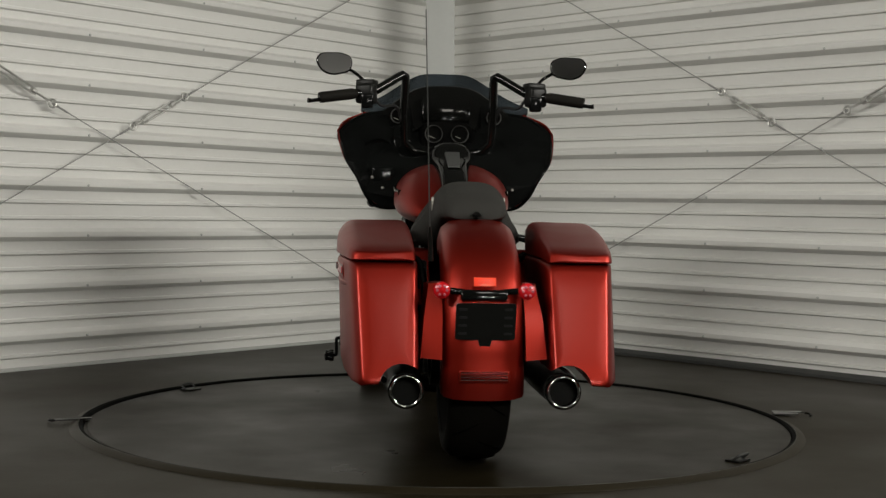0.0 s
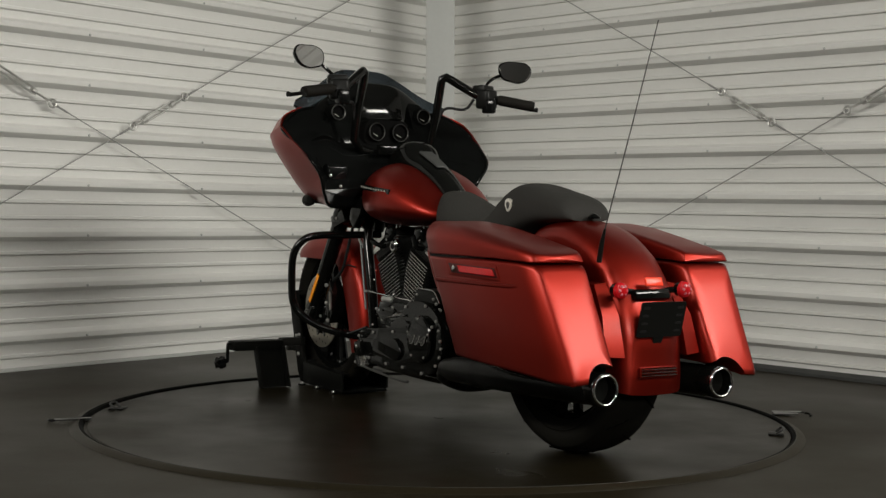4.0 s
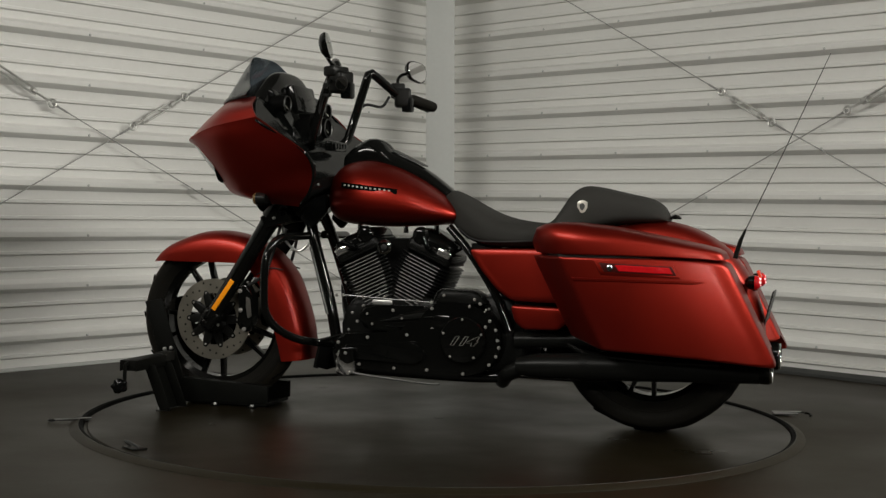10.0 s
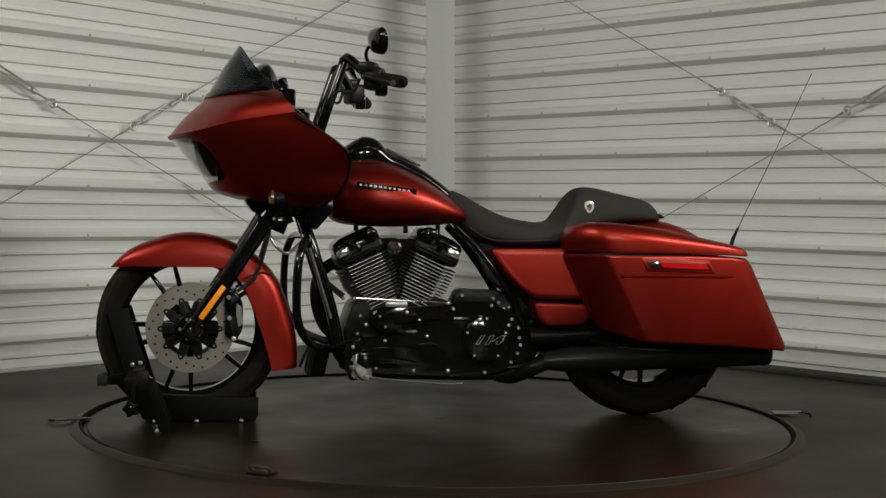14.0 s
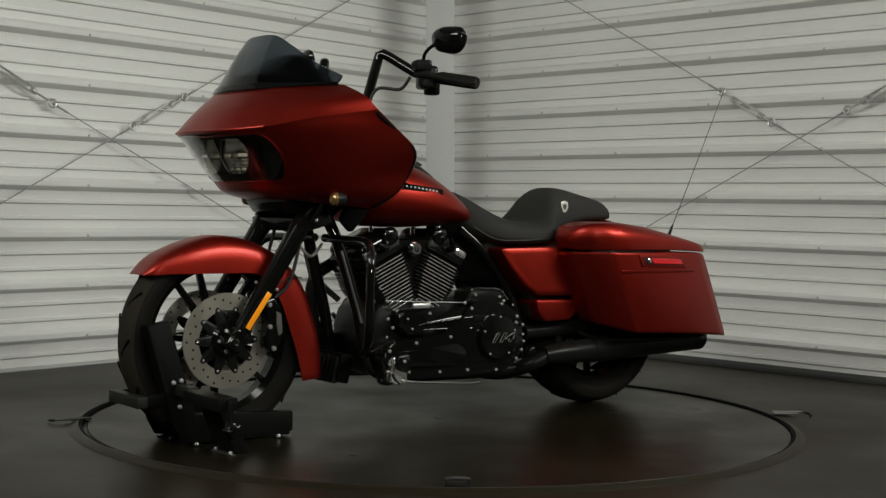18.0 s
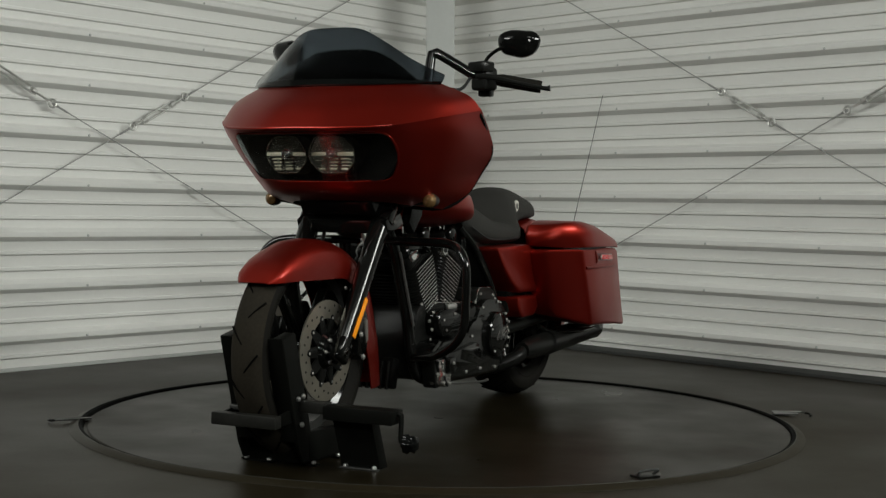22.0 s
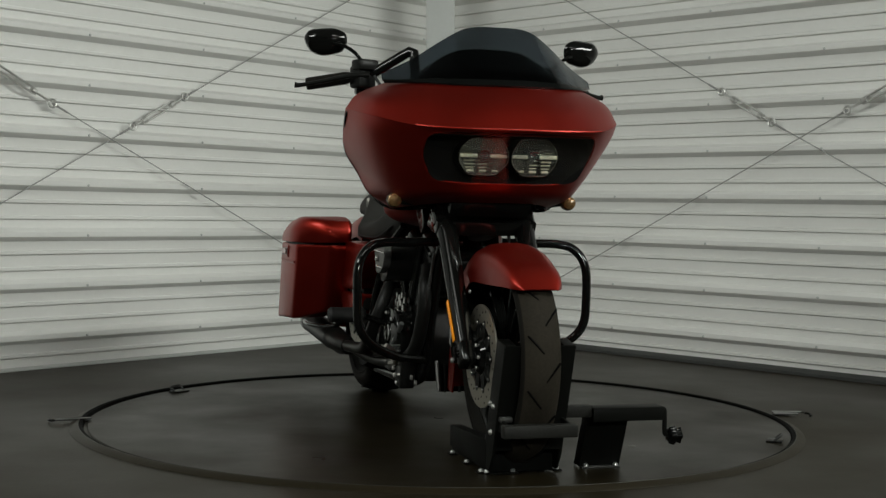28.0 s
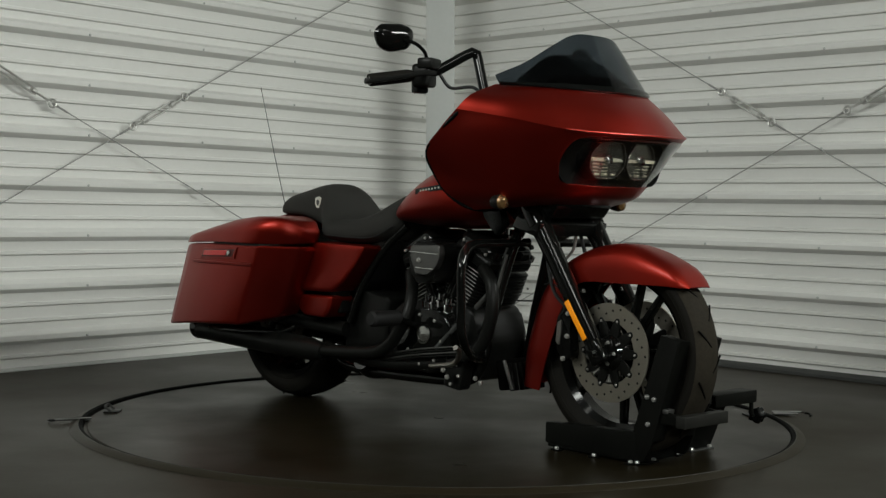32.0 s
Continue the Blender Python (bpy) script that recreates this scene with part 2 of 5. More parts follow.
def panel_profile(z0, z1):
    """Out-of-wall offset and height up a stretch of ribbed sheet."""
    pts = [(0.0, z0)]
    k = math.ceil((z0 - RIB0 - RIB) / RIB)
    while RIB0 + k * RIB < z1 - 0.02:
        z = RIB0 + k * RIB
        if z > z0 + 0.02:
            pts += [(0, z - 0.011), (0.003, z - 0.0105), (0.040, z + 0.008), (0.042, z + 0.011), (0.042, z + 0.031), (0.040, z + 0.034), (0.003, z + 0.050), (0, z + 0.051)]
        for q in (0.383, 0.694):
            m = z + q * RIB
            if z0 + 0.02 < m < z1 - 0.02:
                pts += [(0, m - 0.003), (-0.006, m - 0.002), (0.009, m + 0.002), (0.010, m + 0.0035), (0.010, m + 0.0145), (0.009, m + 0.0155), (0, m + 0.0185)]
        k += 1
    pts.append((0.0, z1))
    return pts


def ribbed_wall(name, start, along, inward, length, label, screws):
    w = thing(name, label, "wall", kind="structure")
    z = FLOOR_Z
    sheets = [FLOOR_Z + 0.002, RIB0 + 2.55 * RIB, RIB0 + 5.55 * RIB, RIB0 + 8.55 * RIB, TOP]
    for z0, z1 in zip(sheets, sheets[1:]):
        prof = panel_profile(z0, z1)
        secs = []
        for d in (0.0, length):
            ring = [start + along * d + inward * o + Vector((0, 0, h)) for o, h in prof]
            ring += [start + along * d - inward * 0.05 + Vector((0, 0, h)) for h in (z1, z0)]
            secs.append(ring)
        part("panel", loft(secs), WHITE, w, sharp=20)
    heads = []
    for k in range(13):
        for d in screws:
            if d < length:
                p = start + along * d + inward * 0.0420 + Vector((0, 0, RIB0 + k * RIB + 0.016))
                heads.append(Matrix.Translation(p) @ inward.to_track_quat("Z", "Y").to_matrix().to_4x4())
    repeat("screw", SCREW, heads, w)
    return w


SCREW = mesh_of("screw", lathe([(0, 0.0065), (0.003, 0.0055), (0.005, 0.003)], axis="z", n=8), POSTPAINT)
ribbed_wall("wall_west", CORNER, -DL, IN_L, 8.2, "white ribbed sheet-metal wall with screw heads", (0.154, 0.617, 1.193, 1.815, 2.481, 3.116, 3.754))
ribbed_wall("wall_north", CORNER, DR, IN_R, 8.2, "white ribbed sheet-metal wall with a dark base", (0.491, 0.901, 1.422, 1.995, 2.621, 3.233, 3.861))
far = CORNER - DL * 8.2 + DR * 8.2


def plain_wall(name, a, b, label):
    d = (b - a).normalized()
    n = Vector((d.y, -d.x, 0)) * 0.06
    z0, z1 = Vector((0, 0, FLOOR_Z)), Vector((0, 0, TOP))
    tagged(part(name, loft([[a + z0, a + z0 + n, a + z1 + n, a + z1], [b + z0, b + z0 + n, b + z1 + n, b + z1]]), DIM, None), label, "wall", kind="structure")


# unseen closing walls, kept dark so little light bounces onto the bike
plain_wall("wall_south", far, CORNER - DL * 8.2, "plain dark wall added out of view behind the camera")
plain_wall("wall_east", CORNER + DR * 8.2, far, "plain dark wall added out of view behind the camera")
mid = (CORNER + far) / 2
bm = box((mid.x, mid.y, TOP + 0.05), (8.9, 8.9, 0.1), turn=(0, 0, 45))
tagged(part("ceiling", bm, CEIL, None), "plain grey sheet ceiling", "ceiling", kind="structure")
bm = box((mid.x, mid.y, FLOOR_Z - 0.1), (8.9, 8.9, 0.2), turn=(0, 0, 45))
tagged(part("floor", bm, FLOOR, None), "dark coated concrete floor with a dull sheen", "floor", kind="structure")
# steel corner column, an H section that stands clear of both sheets, slightly out of plumb
h = TOP - FLOOR_Z - 0.012
bm = joined(box((0, -0.07, h / 2), (0.155, 0.01, h), 0.003), box((0, 0, h / 2), (0.008, 0.128, h)), box((0, 0.07, h / 2), (0.155, 0.01, h), 0.003))
bm.transform(pose(0.014, 2.69, FLOOR_Z + 0.004, 0, -0.9, 0))
tagged(part("corner_post", bm, POSTPAINT, None), "white painted steel corner post between two ribbed walls", "post", kind="structure")
# base angle along the north wall, thin flashing along the west wall
for name, start, along, inward, h, mat in (("baseboard", CORNER, DR, IN_R, 0.03, GREY), ("trim", CORNER, -DL, IN_L, 0.012, POSTPAINT)):
    secs = [[start + along * d + inward * o + Vector((0, 0, FLOOR_Z + z)) for o, z in ((0.002, 0.001), (0.05, 0.001), (0.05, h * 0.5), (0.024, h), (0.002, h))] for d in (0.15, 7.4)]
    tagged(part(name, loft(secs), mat, None), "narrow base strip where wall meets floor", "baseboard", kind="structure")


# ---- wire bracing on the walls ----
def on_wall(start, along, inward, s, z, off=0.06):
    return start + along * s + inward * off + Vector((0, 0, z))


def brace(side, a, b, mid0, mid1):
    """A wire from a to b with a turnbuckle between the wall places mid0 and mid1."""
    t = thing("wire_brace", "taut steel wire brace with a turnbuckle on the wall", "cable", "wire braces")
    A, B, P, Q = (on_wall(*side, *q) for q in (a, b, mid0, mid1))
    d = (Q - P).normalized()
    part("wire", tube([A, P], 0.0027, 8), CABLE, t)
    part("wire", tube([Q, B], 0.0027, 8), CABLE, t)
    inw = side[2]
    for a0, b0 in ((P, A), (Q, B)):
        e = (b0 - a0).normalized()
        part("ferrule", tube([a0 + e * 0.03, a0 + e * 0.085], 0.0048, 8), CABLE, t)
        part("wire_loop", tube([a0 + e * 0.032 + d.cross(inw) * 0.003, a0 + e * 0.012 + d.cross(inw) * 0.006, a0 + d * 0.0 - e * 0.002, a0 + e * 0.012 - d.cross(inw) * 0.006, a0 + e * 0.032 - d.cross(inw) * 0.003], 0.0024, 6, 14), CABLE, t)
    for c in (P, Q):
        ring = []
        for k in range(17):
            an = 2 * math.pi * k / 16
            ring.append(c + 0.018 * (d * math.cos(an) + d.cross(inw) * math.sin(an)))
        part("eye_ring", tube(ring, 0.005, 8, caps=False), ZINC, t, "bright zinc ring")
    length = (Q - P).length
    c0, c1 = P + d * length * 0.25, P + d * length * 0.8
    part("eye_bolt", tube([P + d * 0.02, c0], 0.005, 8), ZINC, t)
    part("eye_bolt", tube([c1, Q - d * 0.02], 0.005, 8), ZINC, t)
    side_v = d.cross(inw) * 0.012
    part("turnbuckle", joined(tube([c0 + side_v, c1 + side_v], 0.005, 8), tube([c0 - side_v, c1 - side_v], 0.005, 8),
                              tube([c0 - d * 0.012, c0 + d * 0.015], 0.014, 10), tube([c1 - d * 0.015, c1 + d * 0.012], 0.014, 10)), ZINC, t, "forged steel turnbuckle body")


LW, RW = (CORNER, -DL, IN_L), (CORNER, DR, IN_R)
brace(LW, (0.027, 2.306), (3.545, 0.407), (1.944, 1.267), (2.248, 1.106))
brace(LW, (0.089, 0.004), (3.546, 1.597), (2.688, 1.183), (3.065, 1.371))
brace(RW, (0.386, 2.251), (3.547, 0.574), (2.080, 1.337), (2.364, 1.179))
brace(RW, (0.430, 0.060), (3.551, 1.633), (2.757, 1.221), (3.080, 1.376))

# ---- spring latches on the floor beside the turntable ----
for c, ang in (((-1.236, -0.242), 205), ((1.315, 0.187), 0)):
    t = thing("spring_latch", "small bright metal spring latch lying on the floor", "latch", "floor latches")
    t.matrix_world = pose(c[0], c[1], FLOOR_Z, 0, 0, ang)
    part("latch_rod", tube([(-0.06, 0.008, 0.014), (0.05, 0.008, 0.014), (0.06, 0.0, 0.014)], 0.0045, 8), DULLZINC, t)
    part("latch_rod", tube([(-0.06, -0.014, 0.010), (0.03, -0.014, 0.010)], 0.0045, 8), DULLZINC, t)
    part("latch_plate", box((-0.03, -0.003, 0.003), (0.06, 0.03, 0.004), 0.001), SATIN, t)
    part("latch_hook", tube([(0.06, 0, 0.012), (0.075, -0.005, 0.01), (0.078, -0.03, 0.008), (0.07, -0.04, 0.007)], 0.004, 8, 12), SATIN, t)

# ---- the turntable ----
DISC_R = 1.215
seal = thing("floor_ring", "raised dark steel ring with a black gap around the turntable", "ring")
seal.location = (0.006, -0.035, 0)
RING = [(DISC_R + 0.004, -0.0055), (DISC_R + 0.010, 0.0055), (DISC_R + 0.019, 0.0085), (DISC_R + 0.021, 0.0065), (DISC_R + 0.021, -0.0055)]
COLLAR = [(DISC_R + 0.0215, -0.0055), (DISC_R + 0.0215, 0.0072), (DISC_R + 0.024, 0.0078), (DISC_R + 0.050, -0.003), (DISC_R + 0.052, -0.0055)]
for k in range(8):
    turn = [math.pi / 4 * (k + j / 16) for j in range(17)]
    part("seal_strip", loft([[(r * math.cos(an), r * math.sin(an), z) for r, z in RING] for an in turn]), VOID, seal, "black rubber gap seal")
    part("frame_collar", loft([[(r * math.cos(an), r * math.sin(an), z) for r, z in COLLAR] for an in turn]), FLOOR, seal)
    part("frame_lip", tube([((DISC_R + 0.0225) * math.cos(an), (DISC_R + 0.0225) * math.sin(an), 0.0075) for an in turn], 0.0011, 6), DULLZINC, seal, "thin worn metal edge")
turntable = thing("turntable", "round dark turntable deck set in the floor", "turntable")
part("deck", lathe([(-0.05, DISC_R - 0.002), (-0.003, DISC_R), (0.0, DISC_R - 0.003), (0.0, 0.02)], axis="z", n=128), DECK, turntable)
part("deck_cap", lathe([(-0.002, 0.02), (0.001, 0.02), (0.001, 0.004)], axis="z", n=24), DECK, turntable)
for a in (149.0, 320.5):
    c, s = math.cos(radians(a)), math.sin(radians(a))
    base = Vector((1.165 * c, 1.165 * s, 0.0))
    out, side = Vector((c, s, 0)), Vector((-s, c, 0))
    pl = box((0, 0, 0.003), (0.05, 0.07, 0.006), 0.0015)
    pl.transform(Matrix.Translation(base) @ pose(0, 0, 0, 0, 0, a))
    ring_plate = part("lashing_plate", pl, SATIN, turntable)
    part("d_ring", tube([base + side * 0.028 + Vector((0, 0, 0.006)), base + side * 0.028 + out * 0.02 + Vector((0, 0, 0.022)),
                         base - side * 0.028 + out * 0.02 + Vector((0, 0, 0.022)), base - side * 0.028 + Vector((0, 0, 0.006))], 0.004, 8, 20), GREY, ring_plate)

# ---- the wheel chock that holds the front wheel ----
CHOCKBOLT = bolt_mesh("bolt", 0.0075, 0.008, ZINC)
chock = thing("wheel_chock", "black steel motorcycle wheel chock with hand crank", "wheel chock")
for s in (1, -1):
    # leaning uprights of folded plate
    y = s * 0.099
    poly = rounded([(1.083, 0.388), (1.152, 0.374), (1.056, 0.06), (1.03, 0.012), (0.965, 0.012), (0.99, 0.097)], 0.006, 2)
    part("upright_plate", prism(poly, y - s * 0.004, y + s * 0.004, 0.0012), CHOCK, chock)
    part("upright_flange", prism([(1.147, 0.376), (1.153, 0.374), (1.062, 0.075), (1.055, 0.076)], y + s * 0.003, y - s * 0.054, 0.001), CHOCK, chock)
    part("upright_cap", prism([(1.084, 0.385), (1.150, 0.372), (1.151, 0.376), (1.085, 0.389)], y + s * 0.003, y - s * 0.03, 0.001), CHOCK, chock)
    part("base_rail", prism(rounded([(0.643, 0.018), (0.643, 0.082), (1.0, 0.097), (1.0, 0.010)], 0.004, 1), y - s * 0.004, y + s * 0.005, 0.0012), CHOCK, chock)
    part("rail_flange", prism([(0.643, 0.078), (0.643, 0.082), (1.0, 0.097), (1.0, 0.093)], y, y - s * 0.03), CHOCK, chock)
    bolts(chock, [(1.066, y + s * 0.004, 0.200), (1.040, y + s * 0.004, 0.205), (1.045, y + s * 0.004, 0.125)], s, CHOCKBOLT)
    for x in (0.70, 0.85, 0.99):
        part("foot_tab", box((x, y + s * 0.014, 0.003), (0.03, 0.024, 0.005), 0.001, 1), CHOCK, chock)
    repeat("bolt", CHOCKBOLT, [pose(x, y + s * 0.014, 0.005) for x in (0.70, 0.85, 0.99)], chock)
part("front_plate", box((1.0, 0, 0.054), (0.006, 0.192, 0.1), 0.002), CHOCK, chock)
part("front_lip", box((1.008, -0.06, 0.003), (0.022, 0.1, 0.005), 0.001, 1), CHOCK, chock)
repeat("bolt", CHOCKBOLT, [pose(1.008, q, 0.005) for q in (-0.103, -0.025)], chock)
part("wheel_tray", box((0.82, 0, 0.012), (0.34, 0.2, 0.012), 0.003), CHOCK, chock)
part("cross_beam", box((1.165, -0.004, 0.145), (0.034, 0.212, 0.035), 0.003), SCUFF, chock, "scuffed dark steel cross beam")
for s in (1, -1):
    part("beam_arm", prism(rounded([(1.04, 0.170), (1.08, 0.170), (1.150, 0.161), (1.150, 0.130), (1.04, 0.132)], 0.004, 1), s * 0.086, s * 0.094, 0.001), CHOCK, chock)
part("pivot_clip", box((1.10, -0.080, 0.168), (0.02, 0.036, 0.014), 0.003), DULLZINC, chock, "bare steel pivot clip")
part("slide_tube", box((1.043, 0.137, 0.178), (0.034, 0.11, 0.034), 0.003), SCUFF, chock, "scuffed sliding tube")
part("crank_arm", joined(box((1.043, 0.299, 0.186), (0.062, 0.218, 0.006), 0.002), box((1.073, 0.299, 0.169), (0.005, 0.218, 0.038), 0.0015), box((1.013, 0.299, 0.169), (0.005, 0.218, 0.038), 0.0015), box((1.043, 0.407, 0.170), (0.06, 0.005, 0.036), 0.0015)), CHOCK, chock)
# leaning folded post under the crank arm
part("crank_post", prism([(1.026, 0.165), (1.032, 0.165), (0.966, 0.004), (0.960, 0.004)], 0.195, 0.315, 0.001), CHOCK, chock)
for q in (0.195, 0.315):
    part("post_cheek", prism([(0.988, 0.165), (1.032, 0.165), (0.966, 0.004), (0.922, 0.004)], q - 0.0025, q + 0.0025, 0.001), CHOCK, chock)
part("post_lip", box((0.972, 0.255, 0.0025), (0.022, 0.12, 0.005), 0.001, 1), DULLZINC, chock, "worn bottom lip")
repeat("bolt", CHOCKBOLT, [pose(0.974, q, 0.005) for q in (0.210, 0.302)], chock)
part("crank_rod", tube([(1.043, 0.402, 0.178), (1.043, 0.418, 0.178), (1.045, 0.422, 0.168), (1.048, 0.422, 0.112), (1.049, 0.428, 0.104), (1.050, 0.444, 0.103)], 0.007, 10, 24), CHOCK, chock)
knob = []
for q, r in ((0.430, 0.010), (0.434, 0.022), (0.448, 0.025), (0.456, 0.018), (0.468, 0.022), (0.474, 0.010)):
    knob.append([(1.05 + r * (1 + 0.16 * math.cos(5 * an)) * math.cos(an), q, 0.102 + r * (1 + 0.16 * math.cos(5 * an)) * math.sin(an)) for an in np.linspace(0, 2 * math.pi, 31)[:-1]])
part("crank_knob", loft(knob), PLASTIC, chock, "black five-lobed crank knob", sharp=50)

# ---- the motorcycle (x forward, y to its left) ----
bike = thing("motorcycle", "satin red touring motorcycle with black engine, hard saddlebags and tinted windshield", "motorcycle")
FW, RW_ = Vector((0.876, 0, 0.319)), Vector((-0.752, 0, 0.328))


def make_wheel(name, c, r, w, rim_r, spokes, label):
    wh = new(name)
    wh.parent = bike
    wh.location = c
    tagged(wh, label)
    h = w / 2
    wall_ = [(-h * 0.62, rim_r - 0.004), (-h * 0.86, rim_r + 0.016), (-h * 0.985, rim_r + (r - rim_r) * 0.42), (-h, rim_r + (r - rim_r) * 0.52), (-h * 0.96, r - 0.03), (-h * 0.9, r - 0.0225)]
    crown = [(-h * 0.9, r - 0.0225), (-h * 0.72, r - 0.011), (-h * 0.4, r - 0.003), (0, r), (h * 0.4, r - 0.003), (h * 0.72, r - 0.011), (h * 0.9, r - 0.0225)]
    # front tread is browner and lighter than the rear one
    tyre = part("tyre", lathe(crown, n=72, caps=False), BROWNRUBBER if name == "front_wheel" else RUBBER, wh, "worn black rubber tyre tread")
    for s in (1, -1):
        part("sidewall", lathe([(a * s, q) for a, q in wall_], n=72, caps=False), RUBBER, tyre, "black tyre sidewall")
        part("sidewall_rib", lathe([(-s * h * 0.93, rim_r + 0.024), (-s * h * 0.965, rim_r + 0.026), (-s * h * 0.96, rim_r + 0.029)], n=72, caps=False), RUBBER, tyre)
    # curved tread grooves
    for s in (1, -1):
        path = []
        for i in range(5):
            q = i / 4
            rr = r - 0.0024 - 0.011 * (q * 0.75) ** 2
            path.append((rr * math.cos(0.16 * q), s * h * 0.72 * q + s * 0.004, rr * math.sin(0.16 * q)))
        groove = mesh_of("tread_groove", tube(path, 0.0032, 5), VOID)
        repeat("tread_groove", groove, [pose(0, 0, 0, 0, 360 * (k + 0.25 * s) / 13, 0) for k in range(13)], tyre)
    rim = [(-h * 0.62, rim_r), (-h * 0.6, rim_r + 0.006), (-h * 0.52, rim_r - 0.004), (-h * 0.35, rim_r - 0.014), (h * 0.35, rim_r - 0.014), (h * 0.52, rim_r - 0.004), (h * 0.6, rim_r + 0.006), (h * 0.62, rim_r),
           (h * 0.5, rim_r - 0.010), (h * 0.36, rim_r - 0.022), (-h * 0.36, rim_r - 0.022), (-h * 0.5, rim_r - 0.010), (-h * 0.62, rim_r)]
    wheel_rim = part("rim", lathe(rim, n=64, caps=False), BLACK, wh, "gloss black cast rim")
    # thin bright rings stand in for highlights on the gloss rim
    for s in (1, -1):
        part("rim_glint", lathe([(s * h * 0.545, rim_r - 0.006), (s * h * 0.56, rim_r - 0.0045), (s * h * 0.575, rim_r - 0.002)], n=64, caps=False), DULLZINC, wheel_rim, "thin bright ring in place of highlights along the rim")
    part("hub", lathe([(-0.075, 0.02), (-0.075, 0.035), (-0.05, 0.045), (-0.02, 0.04), (0.02, 0.04), (0.05, 0.045), (0.075, 0.035), (0.075, 0.02)], n=24), BLACK, wh)
    sp = mesh_of("spoke", prism(rounded([(0.03, -0.012), (rim_r - 0.02, -0.007), (rim_r - 0.02, 0.007), (0.03, 0.012)], 0.003, 1), -0.016, 0.016, 0.004), BLACK)
    poses = []
    for k in range(spokes // 2):
        for d in (-11, 11):
            poses.append(pose(0, 0, 0, 0, 360 * k / (spokes // 2) + d + 8, 0))
    repeat("spoke", sp, poses, wh)
    return wh


def rotor(wh, y, r, s):
    d = part("brake_rotor", lathe([(-0.0025, r), (0.0025, r), (0.0025, r - 0.054), (-0.0025, r - 0.054), (-0.0025, r)], (0, y, 0), n=64, caps=False), ROTOR, wh, "drilled steel brake rotor")
    hole = mesh_of("drill_hole", lathe([(-0.0029, 0.004), (0.0029, 0.004)], n=8), GAP)
    repeat("drill_hole", hole, [Matrix.Translation(((r - 0.012 - 0.01 * (k % 3)) * math.cos(k * math.pi / 15), y, (r - 0.012 - 0.01 * (k % 3)) * math.sin(k * math.pi / 15))) for k in range(30)], d)
    arm = mesh_of("carrier_arm", prism(rounded([(0.02, -0.020), (r - 0.065, -0.015), (r - 0.04, -0.007), (r - 0.04, 0.007), (r - 0.065, 0.015), (0.02, 0.020)], 0.006, 2), -0.004, 0.004, 0.001), SATIN)
    repeat("carrier_arm", arm, [Matrix.Translation((0, y, 0)) @ pose(0, 0, 0, 0, 36 * k, 0) for k in range(10)], d)
    part("carrier", lathe([(0, 0.02), (0, 0.055), (0.004, 0.055), (0.016, 0.045), (0.02, 0.02)], (0, y, 0), n=28, sign=s), BLACK, d)
    repeat("bolt", SMALLBOLT, [pose((r - 0.05) * math.cos(k * math.pi / 5), y + s * 0.003, (r - 0.05) * math.sin(k * math.pi / 5), -90 * s, 0, 0) for k in range(10)], d)
    repeat("bolt", BOLT, [pose(0.034 * math.cos(k * 2 * math.pi / 5), y + s * 0.018, 0.034 * math.sin(k * 2 * math.pi / 5), -90 * s, 0, 0) for k in range(5)], d)


fw = make_wheel("front_wheel", FW, 0.319, 0.114, 0.243, 10, "front wheel with black ten-spoke rim")
rw = make_wheel("rear_wheel", RW_, 0.328, 0.18, 0.228, 10, "wide rear wheel with black rim")
rotor(fw, 0.082, 0.15, 1)
rotor(fw, -0.082, 0.15, -1)
rotor(rw, -0.1, 0.148, -1)
part("axle", lathe([(-0.15, 0.012), (-0.148, 0.016), (0.148, 0.016), (0.15, 0.012)], FW, n=16), CHROME, bike)

# front fender
outer = [(1.144, 0.529), (1.108, 0.567), (1.063, 0.599), (0.963, 0.637), (0.873, 0.648), (0.783, 0.635), (0.723, 0.611), (0.652, 0.571), (0.581, 0.492), (0.54, 0.392), (0.512, 0.292), (0.506, 0.182)]
lower = [(1.142, 0.525), (1.105, 0.528), (1.06, 0.53), (0.962, 0.53), (0.87, 0.53), (0.80, 0.53), (0.755, 0.522), (0.72, 0.495), (0.68, 0.43), (0.65, 0.35), (0.622, 0.27), (0.597, 0.174)]
secs = []
for (xo, zo), (xl, zl), wd in zip(spline(outer, 34), spline(lower, 34), np.interp(np.linspace(0, 1, 34), [0, 0.08, 0.25, 1], [0.05, 0.074, 0.086, 0.088])):
    sec = []
    for f, k in ((0, 1), (0.35, 1.0), (0.66, 0.96), (0.86, 0.82), (0.96, 0.58), (1, 0.28), (1, 0)):
        sec.append((xl + (xo - xl) * f, wd * k, zl + (zo - zl) * f))
    secs.append([(x, -y, z) for x, y, z in sec] + sec[::-1][1:])
front_fender = part("front_fender", shell(loft(secs, False, False), 0.004), RED, bike, sharp=50)
for s in (1, -1):
    part("fender_seam", tube([(0.70, s * 0.0885, 0.49), (0.645, s * 0.0885, 0.515), (0.60, s * 0.075, 0.51)], 0.0025, 6, 10), GAP, front_fender)
    bolts(front_fender, [(0.776, s * 0.088, 0.50), (0.735, s * 0.088, 0.46), (0.70, s * 0.088, 0.475)], s)

